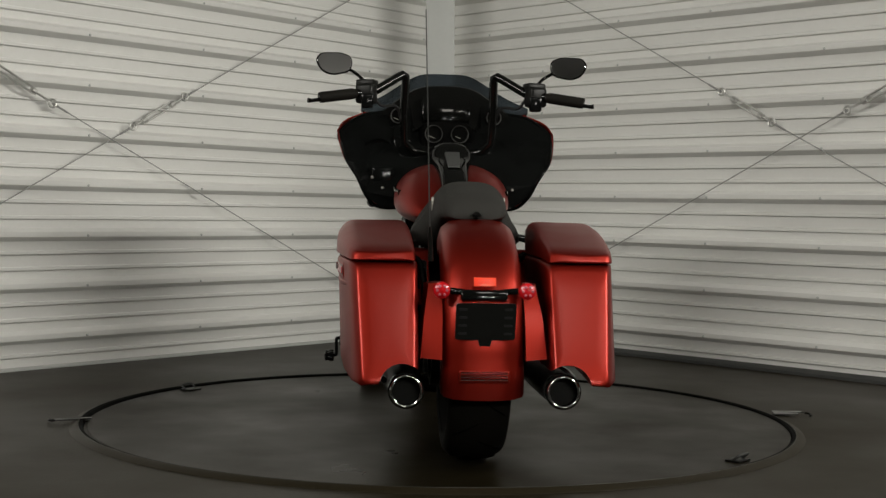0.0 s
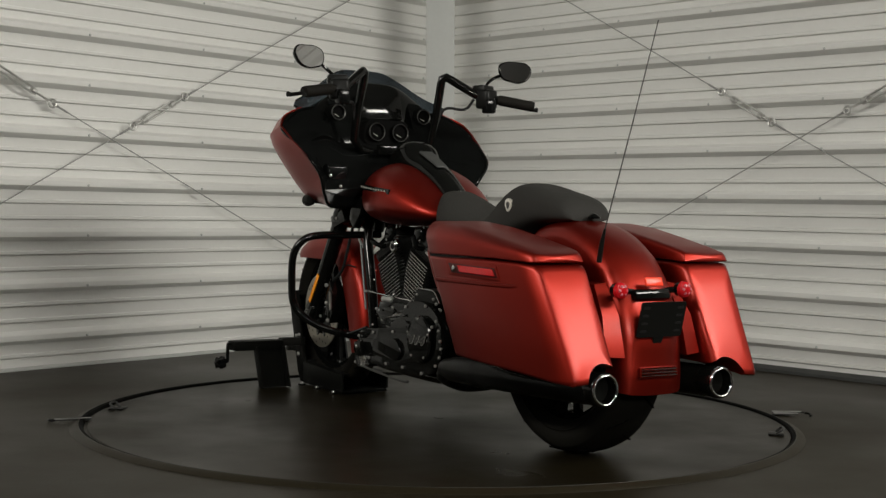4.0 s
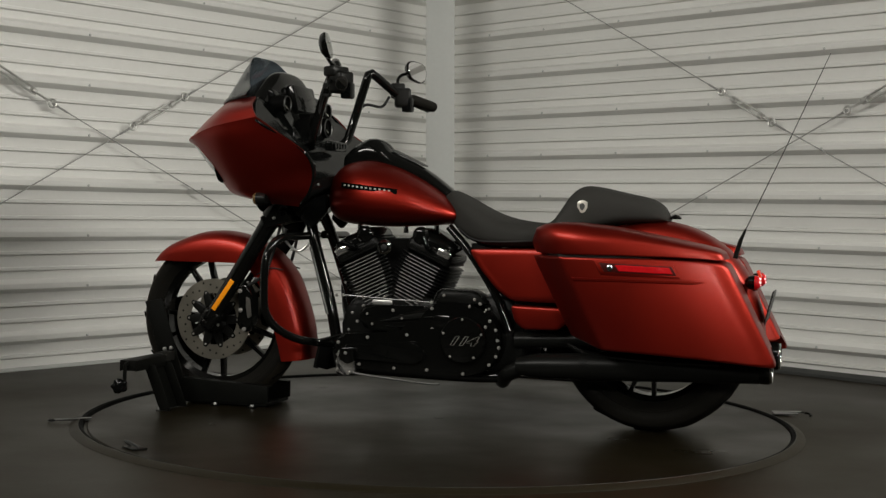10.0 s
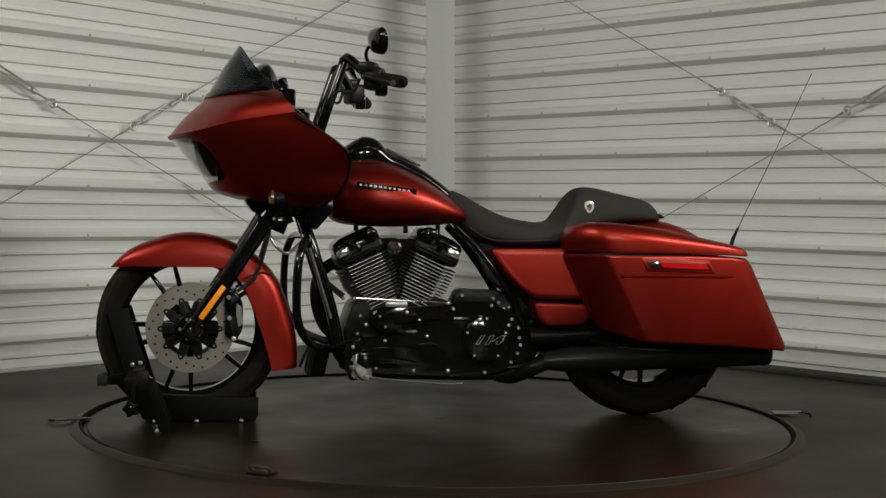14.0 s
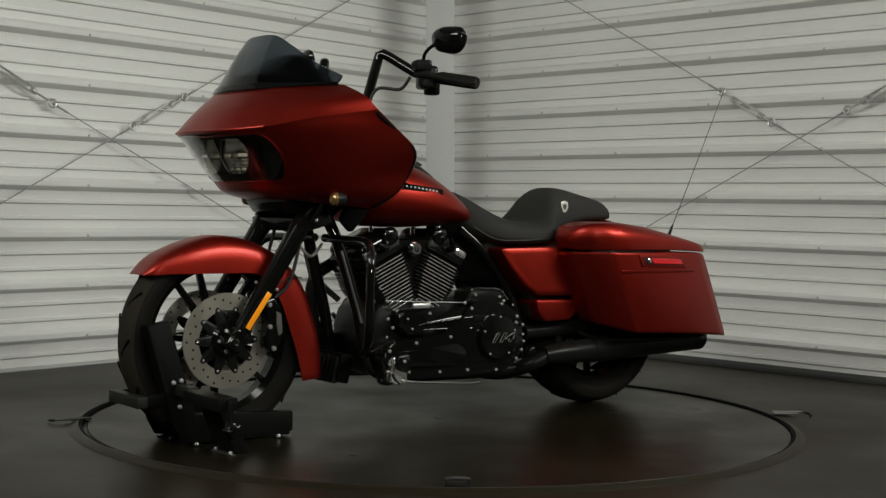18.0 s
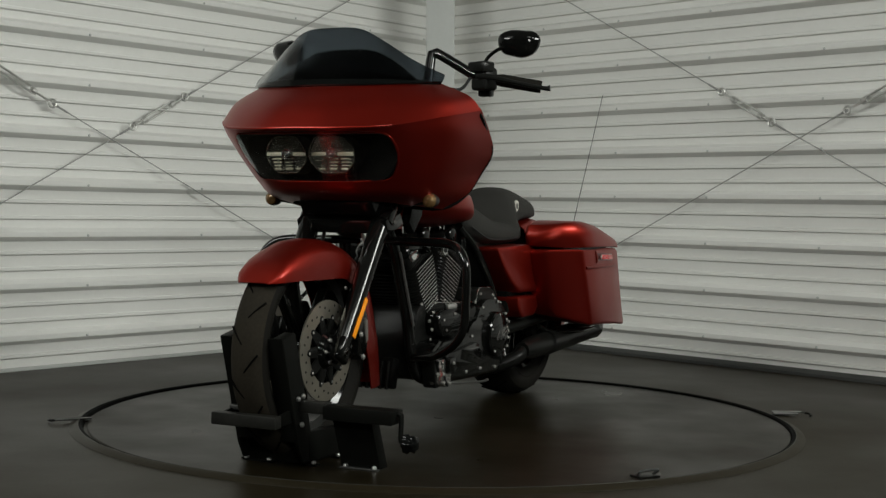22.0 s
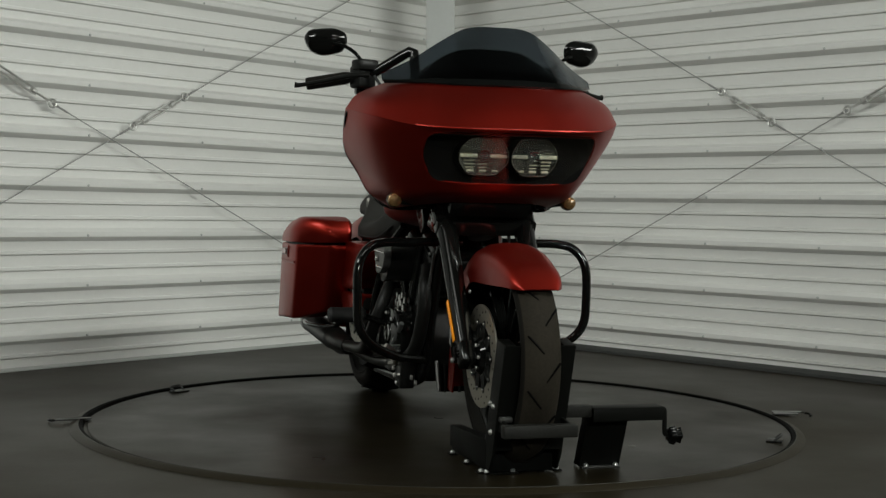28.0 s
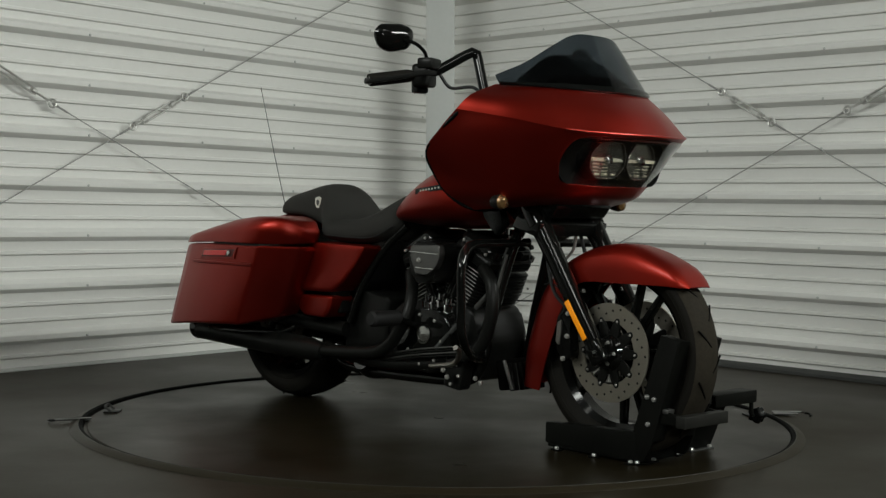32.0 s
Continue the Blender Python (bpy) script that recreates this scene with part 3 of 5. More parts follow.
# forks
for s in (1, -1):
    y = s * 0.125
    leg = part("fork_leg", tube([(0.60, y, 0.735), (0.66, y, 0.643), (0.765, y, 0.48), (0.862, y, 0.332)], [0.036, 0.031, 0.029, 0.027], 20), BLACK, bike)
    part("fork_cover", tube([(0.50, y, 0.89), (0.625, y, 0.697)], 0.039, 20), BLACK, leg)
    part("axle_clamp", box((0.868, y, 0.322), (0.06, 0.05, 0.075), 0.012, 3, (0, -33, 0)), BLACK, leg)
    part("side_reflector", box((0.803, y + s * 0.031, 0.415), (0.018, 0.004, 0.135), 0.0015, 2, (0, -35, 0)), AMBER, leg, "long amber fork reflector")
    cal = part("brake_caliper", prism(rounded([(0.765, 0.44), (0.725, 0.455), (0.70, 0.41), (0.70, 0.32), (0.725, 0.275), (0.76, 0.30), (0.752, 0.37)], 0.012, 3), s * 0.07, s * 0.125, 0.008), BLACK, bike)
    part("pad_plate", prism(rounded([(0.722, 0.41), (0.706, 0.40), (0.70, 0.34), (0.715, 0.33), (0.722, 0.37)], 0.004, 2), s * 0.124, s * 0.129), STEEL, cal)
    bolts(cal, [(0.745, s * 0.125, 0.36), (0.748, s * 0.125, 0.43), (0.73, s * 0.125, 0.29)], s, BIGBOLT)
    part("brake_hose", tube([(0.72, s * 0.11, 0.45), (0.66, s * 0.10, 0.50), (0.62, s * 0.09, 0.62), (0.60, s * 0.07, 0.74)], 0.006, 8, 20), GAP, cal)
lower_clamp = part("lower_clamp", prism(rounded([(0.56, 0.735), (0.66, 0.705), (0.64, 0.66), (0.53, 0.69)], 0.01, 2), -0.16, 0.16, 0.006), BLACK, bike)
bolts(lower_clamp, [(0.60, s * 0.161, 0.70) for s in (1,)], 1)
part("steering_neck", tube([(0.52, 0, 0.86), (0.60, 0, 0.66)], 0.045, 16), SATIN, bike)
part("horn_cable", tube([(0.62, 0.05, 0.69), (0.60, 0.06, 0.62), (0.55, 0.05, 0.58), (0.50, 0.04, 0.62)], 0.005, 8, 24), ZINC, bike)

# fairing
rows = [mirrored(r) for r in (
    [(0.832, 0, 1.108), (0.82, 0.10, 1.108), (0.776, 0.195, 1.113), (0.705, 0.262, 1.12), (0.605, 0.318, 1.124)],
    [(0.905, 0, 1.04), (0.888, 0.125, 1.041), (0.818, 0.25, 1.052), (0.712, 0.354, 1.072), (0.58, 0.398, 1.088)],
    [(0.958, 0, 0.972), (0.942, 0.14, 0.972), (0.868, 0.285, 0.982), (0.735, 0.386, 1.014), (0.55, 0.428, 1.045)],
    [(0.935, 0, 0.95), (0.918, 0.14, 0.95), (0.845, 0.28, 0.953), (0.7, 0.384, 0.972), (0.47, 0.418, 0.99)],
    [(0.885, 0, 0.89), (0.87, 0.14, 0.89), (0.8, 0.262, 0.89), (0.66, 0.352, 0.90), (0.38, 0.395, 0.925)],
    [(0.83, 0, 0.825), (0.815, 0.13, 0.825), (0.755, 0.232, 0.823), (0.63, 0.312, 0.828), (0.37, 0.352, 0.86)],
    [(0.795, 0, 0.788), (0.78, 0.12, 0.786), (0.725, 0.205, 0.783), (0.62, 0.272, 0.778), (0.4, 0.318, 0.79)],
    [(0.72, 0, 0.764), (0.7, 0.10, 0.763), (0.66, 0.165, 0.76), (0.59, 0.215, 0.752), (0.458, 0.26, 0.742)])]
mouth = rounded([(-0.254, 0.963), (0.272, 0.963), (0.276, 0.90), (0.233, 0.826), (0.118, 0.818), (-0.10, 0.818), (-0.215, 0.826), (-0.258, 0.90)], 0.03, 4)


def outline(scale, x, dz=0.0):
    return [(x, q[0] * scale, 0.893 + (q[1] - 0.893) * scale + dz) for q in mouth]


probe = new("probe", mesh_of("probe", net(rows, 49, 42, crease=(2,)), RED))
bpy.context.view_layer.update()


def nose_x(y, z):
    """How far forward the fairing's skin lies at y, z."""
    hit, where, _, _ = probe.ray_cast((2, y, z), (-1, 0, 0))
    return where.x if hit else 0.8


rim = [(nose_x(q[0] * 0.998, 0.893 + (q[1] - 0.893) * 0.998) - 0.004, q[0], q[1]) for q in mouth]
bpy.data.objects.remove(probe)
skin = shell(net(rows, 49, 42, crease=(2,)), 0.006)
fairing = part("fairing", cut(skin, loft([outline(1.0, 0.62), outline(1.0, 1.1)])), RED, bike, "satin red shark-nose front fairing", sharp=28)
# slim rolls added to catch a highlight along the crease and mouth lip
part("nose_glint_bead", tube([(x - 0.002, y, z) for x, y, z in spline(rows[2], 41)[10:31]], 0.0045, 8), RED, fairing)
part("mouth_glint_bead", tube([(x - 0.001, y, z) for x, y, z in rim] + [(rim[0][0] - 0.001, rim[0][1], rim[0][2])], 0.004, 8), RED, fairing)
clear = shell(net(rows, 49, 42, crease=(2,)), 0.003)
part("headlamp_cover", cut(clear, loft([outline(0.99, 0.62), outline(0.99, 1.1)]), "INTERSECT"), COVER, fairing, "clear glossy lens cover over the lamps", sharp=28).visible_shadow = False
# lamp recess behind the mouth
part("headlamp_recess", loft([outline(0.995, 0.79), outline(0.9, 0.782), outline(0.5, 0.78)], True, True), VOID, fairing)
recess_wall = loft([rim, [(x - 0.012, y * 0.985, 0.893 + (z - 0.893) * 0.985) for x, y, z in rim], outline(0.99, 0.79)], True, False)
part("recess_wall", recess_wall, VOID, fairing)
for s in (1, -1):
    oct_ = rounded([(s * 0.005, 0.91), (s * 0.03, 0.952), (s * 0.118, 0.952), (s * 0.15, 0.92), (s * 0.15, 0.88), (s * 0.118, 0.845), (s * 0.04, 0.845), (s * 0.005, 0.88)], 0.014, 3)
    cy, cz = s * 0.077, 0.898

    def ring_at(k, x):
        return [(x - 0.35 * max(0, abs(cy + (q[0] - cy) * k) - 0.03) * 0.35 + (cz + (q[1] - cz) * k - 0.898) * 0.25, cy + (q[0] - cy) * k, cz + (q[1] - cz) * k) for q in oct_]
    lamp = part("headlamp", loft([ring_at(1.06, 0.80), ring_at(1.06, 0.852), ring_at(1.0, 0.858), ring_at(0.98, 0.85)], True, False), VOID, fairing, "faceted twin LED headlamp")
    part("reflector_bowl", loft([ring_at(0.98, 0.85), ring_at(0.7, 0.825), ring_at(0.3, 0.815)], True, True), BOWL, lamp)
    part("lamp_lens", loft([ring_at(1.0, 0.858), ring_at(0.8, 0.866), ring_at(0.4, 0.87)], True, True), LENS, lamp)
    part("lens_edge", tube(ring_at(0.995, 0.8595) + ring_at(0.995, 0.8595)[:1], 0.0016, 6, caps=False), BOWL, lamp)
    for sy in (-1, 1):
        part("light_bar", box((0.846, cy + sy * 0.045, 0.901), (0.010, 0.052, 0.011), 0.002), GOLD, lamp)
        part("bar_trim", box((0.850, cy + sy * 0.045, 0.9075), (0.006, 0.052, 0.0015), 0.0004, 1), BOWL, lamp)
    part("projector", lathe([(0, 0.017), (0.012, 0.017), (0.014, 0.013), (0.008, 0.009), (0.011, 0.004)], (0.845, cy, 0.9), "x", 18), CHROME, lamp)
    # stepped bowls under the bar, upright cells above it
    for dy in (-0.042, 0.0, 0.042):
        side_ = 0.7 * dy
        cell = [(0.838, cy + dy - 0.017, 0.892), (0.838, cy + dy + 0.017, 0.892), (0.832, cy + 0.86 * dy + 0.011, 0.856), (0.832, cy + 0.86 * dy - 0.011, 0.856)]
        part("lamp_cell", loft([cell, [(x - 0.012, cy + dy + (y - cy - dy) * 0.6, 0.874 + (z - 0.874) * 0.6) for x, y, z in cell]], True, True), BOWL, lamp)
        for k in range(3):
            part("cell_slat", box((0.839 - 0.002 * k, cy + dy - side_ * 0.03 * k, 0.887 - 0.010 * k), (0.006, 0.030 - 0.003 * k, 0.0022), 0.0005, 1, (0, -20, 0)), GOLD, lamp)
        part("cell_foot", box((0.8365, cy + 0.9 * dy, 0.857), (0.008, 0.021, 0.006), 0.001, 1, (0, -25, 0)), GOLD, lamp)
        for j in (-0.5, 0.5):
            part("lamp_facet", box((0.834, cy + dy + 0.02 * j, 0.927), (0.006, 0.014, 0.024), 0.002, 1, (0, 24, 0)), BOWL, lamp)
        part("facet_edge", box((0.838, cy + dy, 0.926), (0.004, 0.0016, 0.026), 0.0004, 1), GOLD, lamp)
    for dy in (-0.021, 0.021):
        part("lamp_divider", box((0.836, cy + dy, 0.875), (0.014, 0.003, 0.036), 0.0005, 1, (12 if dy > 0 else -12, 0, 0)), CHROME, lamp)
    # front turn signals
    st = part("turn_signal", lathe([(-0.03, 0.010), (-0.026, 0.019), (-0.005, 0.0235), (0.008, 0.023)], (0.60, s * 0.283, 0.768), "x", 20), SATIN, bike)
    part("signal_lens", lathe([(0.008, 0.023), (0.018, 0.0195), (0.024, 0.011), (0.026, 0.003)], (0.60, s * 0.283, 0.768), "x", 20), SMOKE, st, "smoked amber lens")
    part("signal_stalk", tube([(0.585, s * 0.18, 0.755), (0.585, s * 0.26, 0.766)], 0.009, 10), SATIN, st)
# windshield
ws = [mirrored(r) for r in (
    [(0.838, 0, 1.108), (0.825, 0.10, 1.108), (0.784, 0.195, 1.113), (0.715, 0.27, 1.119), (0.635, 0.334, 1.126)],
    [(0.803, 0, 1.168), (0.791, 0.10, 1.167), (0.756, 0.19, 1.157), (0.70, 0.264, 1.142), (0.63, 0.335, 1.134)],
    [(0.765, 0, 1.232), (0.755, 0.10, 1.230), (0.727, 0.18, 1.203), (0.682, 0.258, 1.166), (0.625, 0.335, 1.142)],
    [(0.726, 0, 1.291), (0.718, 0.096, 1.285), (0.697, 0.170, 1.246), (0.662, 0.25, 1.192), (0.62, 0.334, 1.15)])]
part("windshield", shell(net(ws, 61, 24), 0.004), GLASS, bike, "low smoked acrylic windshield", sharp=60).visible_shadow = False
trim = [[tuple(Vector(a).lerp(Vector(b), f) + Vector((0.004, 0, 0.001))) for a, b in zip(ws[0], ws[1])] for f in (-0.04, 0.12, 0.26)]
part("windshield_trim", shell(net(trim, 49, 4), 0.003), PLASTIC, bike, sharp=60)
part("windshield_gasket", tube(mirrored([(0.836, 0, 1.106), (0.823, 0.10, 1.106), (0.784, 0.195, 1.112), (0.714, 0.27, 1.119), (0.63, 0.325, 1.124)]), 0.005, 8, 40), PLASTIC, bike)
# inner fairing and dash
edge = [(0.64, 0.0, 1.13), (0.635, 0.17, 1.128), (0.60, 0.31, 1.115), (0.58, 0.378, 1.078), (0.548, 0.421, 1.032), (0.462, 0.408, 0.982), (0.38, 0.388, 0.922), (0.37, 0.346, 0.858), (0.402, 0.312, 0.79), (0.458, 0.255, 0.745), (0.50, 0.12, 0.75), (0.52, 0.0, 0.752)]
loop = edge + [(x, -y, z) for x, y, z in edge[1:-1][::-1]]
loop = spline(loop, 88, True)


def shrunk(k, x):
    return [(p[0] * (1 - k) + x * k, p[1] * (1 - 0.42 * k), 0.95 + (p[2] - 0.95) * (1 - 0.3 * k)) for p in loop]


inner = part("inner_fairing", loft([shrunk(0, 0.5), shrunk(0.25, 0.55), shrunk(0.6, 0.58), shrunk(1.0, 0.56), [(0.55, p[1] * 0.3, 0.95 + (p[2] - 0.95) * 0.3) for p in loop]], True, True), PLASTIC, bike, "black plastic inner fairing and dash", sharp=40)
part("fairing_edge", tube([tuple(p) for p in loop] + [tuple(loop[0])], 0.0062, 8), PLASTIC, inner)
part("dash_visor", shell(net([mirrored(r) for r in ([(0.76, 0, 1.16), (0.745, 0.12, 1.155), (0.70, 0.215, 1.14), (0.63, 0.29, 1.115)], [(0.69, 0, 1.205), (0.685, 0.11, 1.198), (0.66, 0.195, 1.168), (0.62, 0.275, 1.118)], [(0.632, 0, 1.236), (0.632, 0.105, 1.226), (0.625, 0.185, 1.18), (0.605, 0.26, 1.112)],
     [(0.60, 0, 1.205), (0.60, 0.10, 1.195), (0.60, 0.17, 1.155), (0.59, 0.24, 1.09)], [(0.575, 0, 1.12), (0.575, 0.10, 1.112), (0.575, 0.165, 1.08), (0.565, 0.23, 1.03)], [(0.53, 0, 1.07), (0.53, 0.09, 1.065), (0.54, 0.15, 1.03), (0.55, 0.21, 0.98)])], 33, 24), 0.004), BLACK, inner, sharp=50)
for s in (1, -1):
    part("dash_cheek", prism(rounded([(0.60, 1.165), (0.575, 1.13), (0.541, 1.06), (0.512, 1.02), (0.50, 0.97), (0.57, 0.97), (0.615, 1.10), (0.63, 1.15)], 0.012, 3), s * 0.14, s * 0.205, 0.008, 3), PLASTIC, inner, sharp=40)
part("screen_bezel", box((0.565, 0, 1.135), (0.03, 0.19, 0.10), 0.008, 2, (0, 14, 0)), BLACK, inner)
part("screen", box((0.551, 0, 1.138), (0.004, 0.16, 0.072), 0.002, 2, (0, 14, 0)), BLACK, inner)
part("gauge_pod", loft([[(x, y, z) for y, z in rounded([(-0.11 * k, 0.985), (0.11 * k, 0.985), (0.10 * k, 1.082), (-0.10 * k, 1.082)], 0.035, 4)] for x, k in ((0.60, 1.05), (0.51, 1.0), (0.497, 0.93))]), VOID, inner)
for y, z, r, x in ((0.051, 1.035, 0.031, 0.488), (-0.051, 1.035, 0.031, 0.488), (0.189, 1.106, 0.026, 0.546), (-0.189, 1.106, 0.026, 0.546)):
    g = part("gauge", lathe([(0.05, r + 0.006), (0.0, r + 0.006), (-0.006, r + 0.003), (-0.002, r - 0.003), (0.003, r - 0.004), (0.0032, 0.002)], (x, y, z), "x", 24), VOID, inner, sharp=25)
    part("gauge_ring", lathe([(-0.004, r + 0.0045), (-0.009, r + 0.003), (-0.006, r)], (x, y, z), "x", 24, caps=False), DULLZINC, g)
    part("needle", box((x - 0.006, y + 0.008, z - 0.012), (0.002, 0.022, 0.002), turn=(25, 0, 0)), LAMPWHITE, g)
for s in (1, -1):
    sp = part("speaker", lathe([(0.03, 0.075), (0, 0.075), (-0.006, 0.068), (0.002, 0.06), (0.008, 0.02)], (0.515, s * 0.265, 0.945), "x", 28), PLASTIC, inner)
    part("knee_pocket", box((0.45, s * 0.25, 0.86), (0.07, 0.09, 0.09), 0.015, 3), PLASTIC, inner)
    repeat("bolt", BOLT, [pose(0.395, s * 0.25, 0.82, 0, -90, 0), pose(0.40, s * 0.29, 0.86, 0, -90, 0)], inner)
    part("trim_blade", prism(rounded([(0.40, 0.79), (0.47, 0.76), (0.50, 0.70), (0.46, 0.66), (0.40, 0.73)], 0.01, 2), s * 0.13, s * 0.16, 0.004), PLASTIC, inner)
part("switch_panel", box((0.43, 0, 0.965), (0.03, 0.15, 0.035), 0.006), BLACK, inner)
for k in range(5):
    part("rocker_switch", box((0.413, -0.052 + 0.026 * k, 0.966), (0.008, 0.018, 0.02), 0.002), PLASTIC, inner)
part("fairing_lower", prism(rounded([(0.44, 0.77), (0.69, 0.785), (0.70, 0.76), (0.67, 0.72), (0.52, 0.705)], 0.012, 2), -0.13, 0.13, 0.008), PLASTIC, bike)

# handlebar
for s in (1, -1):
    bar = part("handlebar", tube([(0.50, s * 0.06, 0.955), (0.47, s * 0.13, 0.965), (0.45, s * 0.168, 1.0), (0.415, s * 0.172, 1.11), (0.378, s * 0.168, 1.222), (0.371, s * 0.169, 1.245), (0.363, s * 0.18, 1.25), (0.35, s * 0.20, 1.238), (0.305, s * 0.28, 1.185), (0.27, s * 0.35, 1.168), (0.215, s * 0.49, 1.144)], 0.0165, 14), BLACK, bike, sharp=60)
    part("grip", tube([(0.268, s * 0.355, 1.167), (0.262, s * 0.37, 1.165), (0.218, s * 0.482, 1.146), (0.215, s * 0.49, 1.1445)], [0.017, 0.0205, 0.0205, 0.019], 16), RUBBER, bar)
    part("control_box", box((0.285, s * 0.318, 1.168), (0.062, 0.07, 0.075), 0.012, 3, (0, 0, -22 * s)), SATIN, bar)
    part("switch_cluster", box((0.262, s * 0.315, 1.14), (0.04, 0.045, 0.055), 0.008, 2), PLASTIC, bar)
    part("clutch_clamp" if s > 0 else "master_cylinder", box((0.305, s * 0.315, 1.205), (0.055, 0.075, 0.035), 0.008, 2, (0, 0, -22 * s)), SATIN, bar)
    part("lever", tube([(0.32, s * 0.305, 1.175), (0.315, s * 0.36, 1.17), (0.285, s * 0.44, 1.152), (0.258, s * 0.515, 1.137), (0.252, s * 0.535, 1.137)], [0.010, 0.009, 0.007, 0.007, 0.010], 10, 20), SATIN, bar)
    part("cable", tube([(0.33, s * 0.29, 1.17), (0.35, s * 0.26, 1.13), (0.40, s * 0.20, 1.13), (0.43, s * 0.175, 1.05), (0.46, s * 0.15, 0.98)], 0.0055, 8, 28), GAP, bar)
    # mirrors
    m = new("mirror")
    m.parent = bike
    m.matrix_basis = pose(0.285 if s > 0 else 0.27, s * 0.44, 1.277, 0, 0, 0) @ pose(0, 0, 0, 0, 12, s * 14)
    shape = rounded([(-0.066, 0.03), (-0.03, 0.045), (0.05, 0.04), (0.07, 0.012), (0.05, -0.03), (0.01, -0.045), (-0.055, -0.03), (-0.07, 0.0)], 0.022, 3)
    shape = [(q[0] * s, q[1]) for q in shape]
    part("mirror_shell", loft([[(-0.004, *q) for q in shape], [(0.0, q[0] * 1.03, q[1] * 1.04) for q in shape], [(0.014, q[0] * 0.93, q[1] * 0.9) for q in shape], [(0.024, q[0] * 0.6, q[1] * 0.55) for q in shape], [(0.027, q[0] * 0.2, q[1] * 0.2) for q in shape]]), BLACK, m, sharp=50)
    part("mirror_glass", loft([[(-0.0045, q[0] * 0.95, q[1] * 0.94) for q in shape], [(-0.0055, q[0] * 0.93, q[1] * 0.92) for q in shape]]), MIRROR, m, "bright mirror glass")
    part("mirror_stem", tube([(0.305, s * 0.325, 1.215), (0.318, s * 0.35, 1.24), (0.315, s * 0.385, 1.262), (0.297, s * 0.42, 1.272)], 0.006, 10, 16), BLACK, bike)

# fuel tank
def oval(x, hw, z0, z1, n=36, e=2.5, flat=0.5):
    """An upright rounded section; its widest height lies low."""
    zc = z0 + (z1 - z0) * flat
    out = []
    for k in range(n):
        a = 2 * math.pi * k / n
        c, s = math.cos(a), math.sin(a)
        y = hw * math.copysign(abs(c) ** (2 / e), c)
        z = zc + ((z1 - zc) if s > 0 else (zc - z0)) * math.copysign(abs(s) ** (2 / e), s)
        out.append((x, y, z))
    return out


def body(stations, steps, n=36, e=2.5, flat=0.5):
    d = spline(stations, steps)
    return loft([oval(x, max(hw, 0.004), z0, z1, n, e, flat) for x, hw, z0, z1 in d])


tank = part("fuel_tank", body([(0.405, 0.10, 0.725, 0.84), (0.395, 0.14, 0.70, 0.872), (0.35, 0.182, 0.684, 0.905), (0.26, 0.208, 0.677, 0.915), (0.16, 0.208, 0.677, 0.89), (0.06, 0.187, 0.682, 0.84), (-0.03, 0.148, 0.69, 0.778), (-0.075, 0.105, 0.698, 0.745), (-0.092, 0.06, 0.708, 0.726)], 36, 44, 2.35, 0.42), RED, bike, "satin red teardrop fuel tank", sharp=60)
console = part("console", body([(0.385, 0.03, 0.88, 0.925), (0.37, 0.062, 0.87, 0.94), (0.335, 0.075, 0.87, 0.968), (0.284, 0.078, 0.87, 0.994), (0.235, 0.075, 0.87, 0.982), (0.195, 0.066, 0.86, 0.942), (0.12, 0.056, 0.83, 0.908), (0.05, 0.05, 0.80, 0.868), (-0.035, 0.045, 0.74, 0.803), (-0.05, 0.03, 0.74, 0.785)], 34, 28, 2.6), BLACK, bike, "gloss black tank console with filler lid", sharp=60)
part("console_insert", loft([[(0.20, y, 0.948 + z) for y, z in ((-0.028, 0), (0.028, 0), (0.026, 0.006), (-0.026, 0.006))], [(0.08, y, 0.893 + z) for y, z in ((-0.022, 0), (0.022, 0), (0.02, 0.006), (-0.02, 0.006))]]), GREY, console)
part("console_latch", lathe([(0, 0.006), (0.008, 0.006), (0.01, 0.003)], (-0.04, 0, 0.80), "z", 12), CHROME, console)
for s in (1, -1):
    secs = []
    for f in np.linspace(0, 1, 9):
        x, z = 0.325 - 0.205 * f, 0.822 - 0.022 * f
        y = s * (0.1995 + 0.0085 * math.sin(math.pi * min(1, f * 1.15)) - 0.004 * f)
        secs.append([(x, y - s * 0.006, z - 0.009), (x, y + s * 0.004, z - 0.009), (x, y + s * 0.003, z + 0.009), (x, y - s * 0.008, z + 0.009)])
    plate = part("tank_plate", loft(secs), BLACK, tank, "slim black tank plate with bright bars")
    for k in range(11):
        f = (k + 0.8) / 12.5
        x, z = 0.325 - 0.205 * f, 0.822 - 0.022 * f
        y = s * (0.1995 + 0.0085 * math.sin(math.pi * min(1, f * 1.15)) - 0.004 * f + 0.0045)
        part("letter_bar", box((x, y, z), (0.008, 0.0015, 0.006), 0.0005, 1), LAMPWHITE, plate)

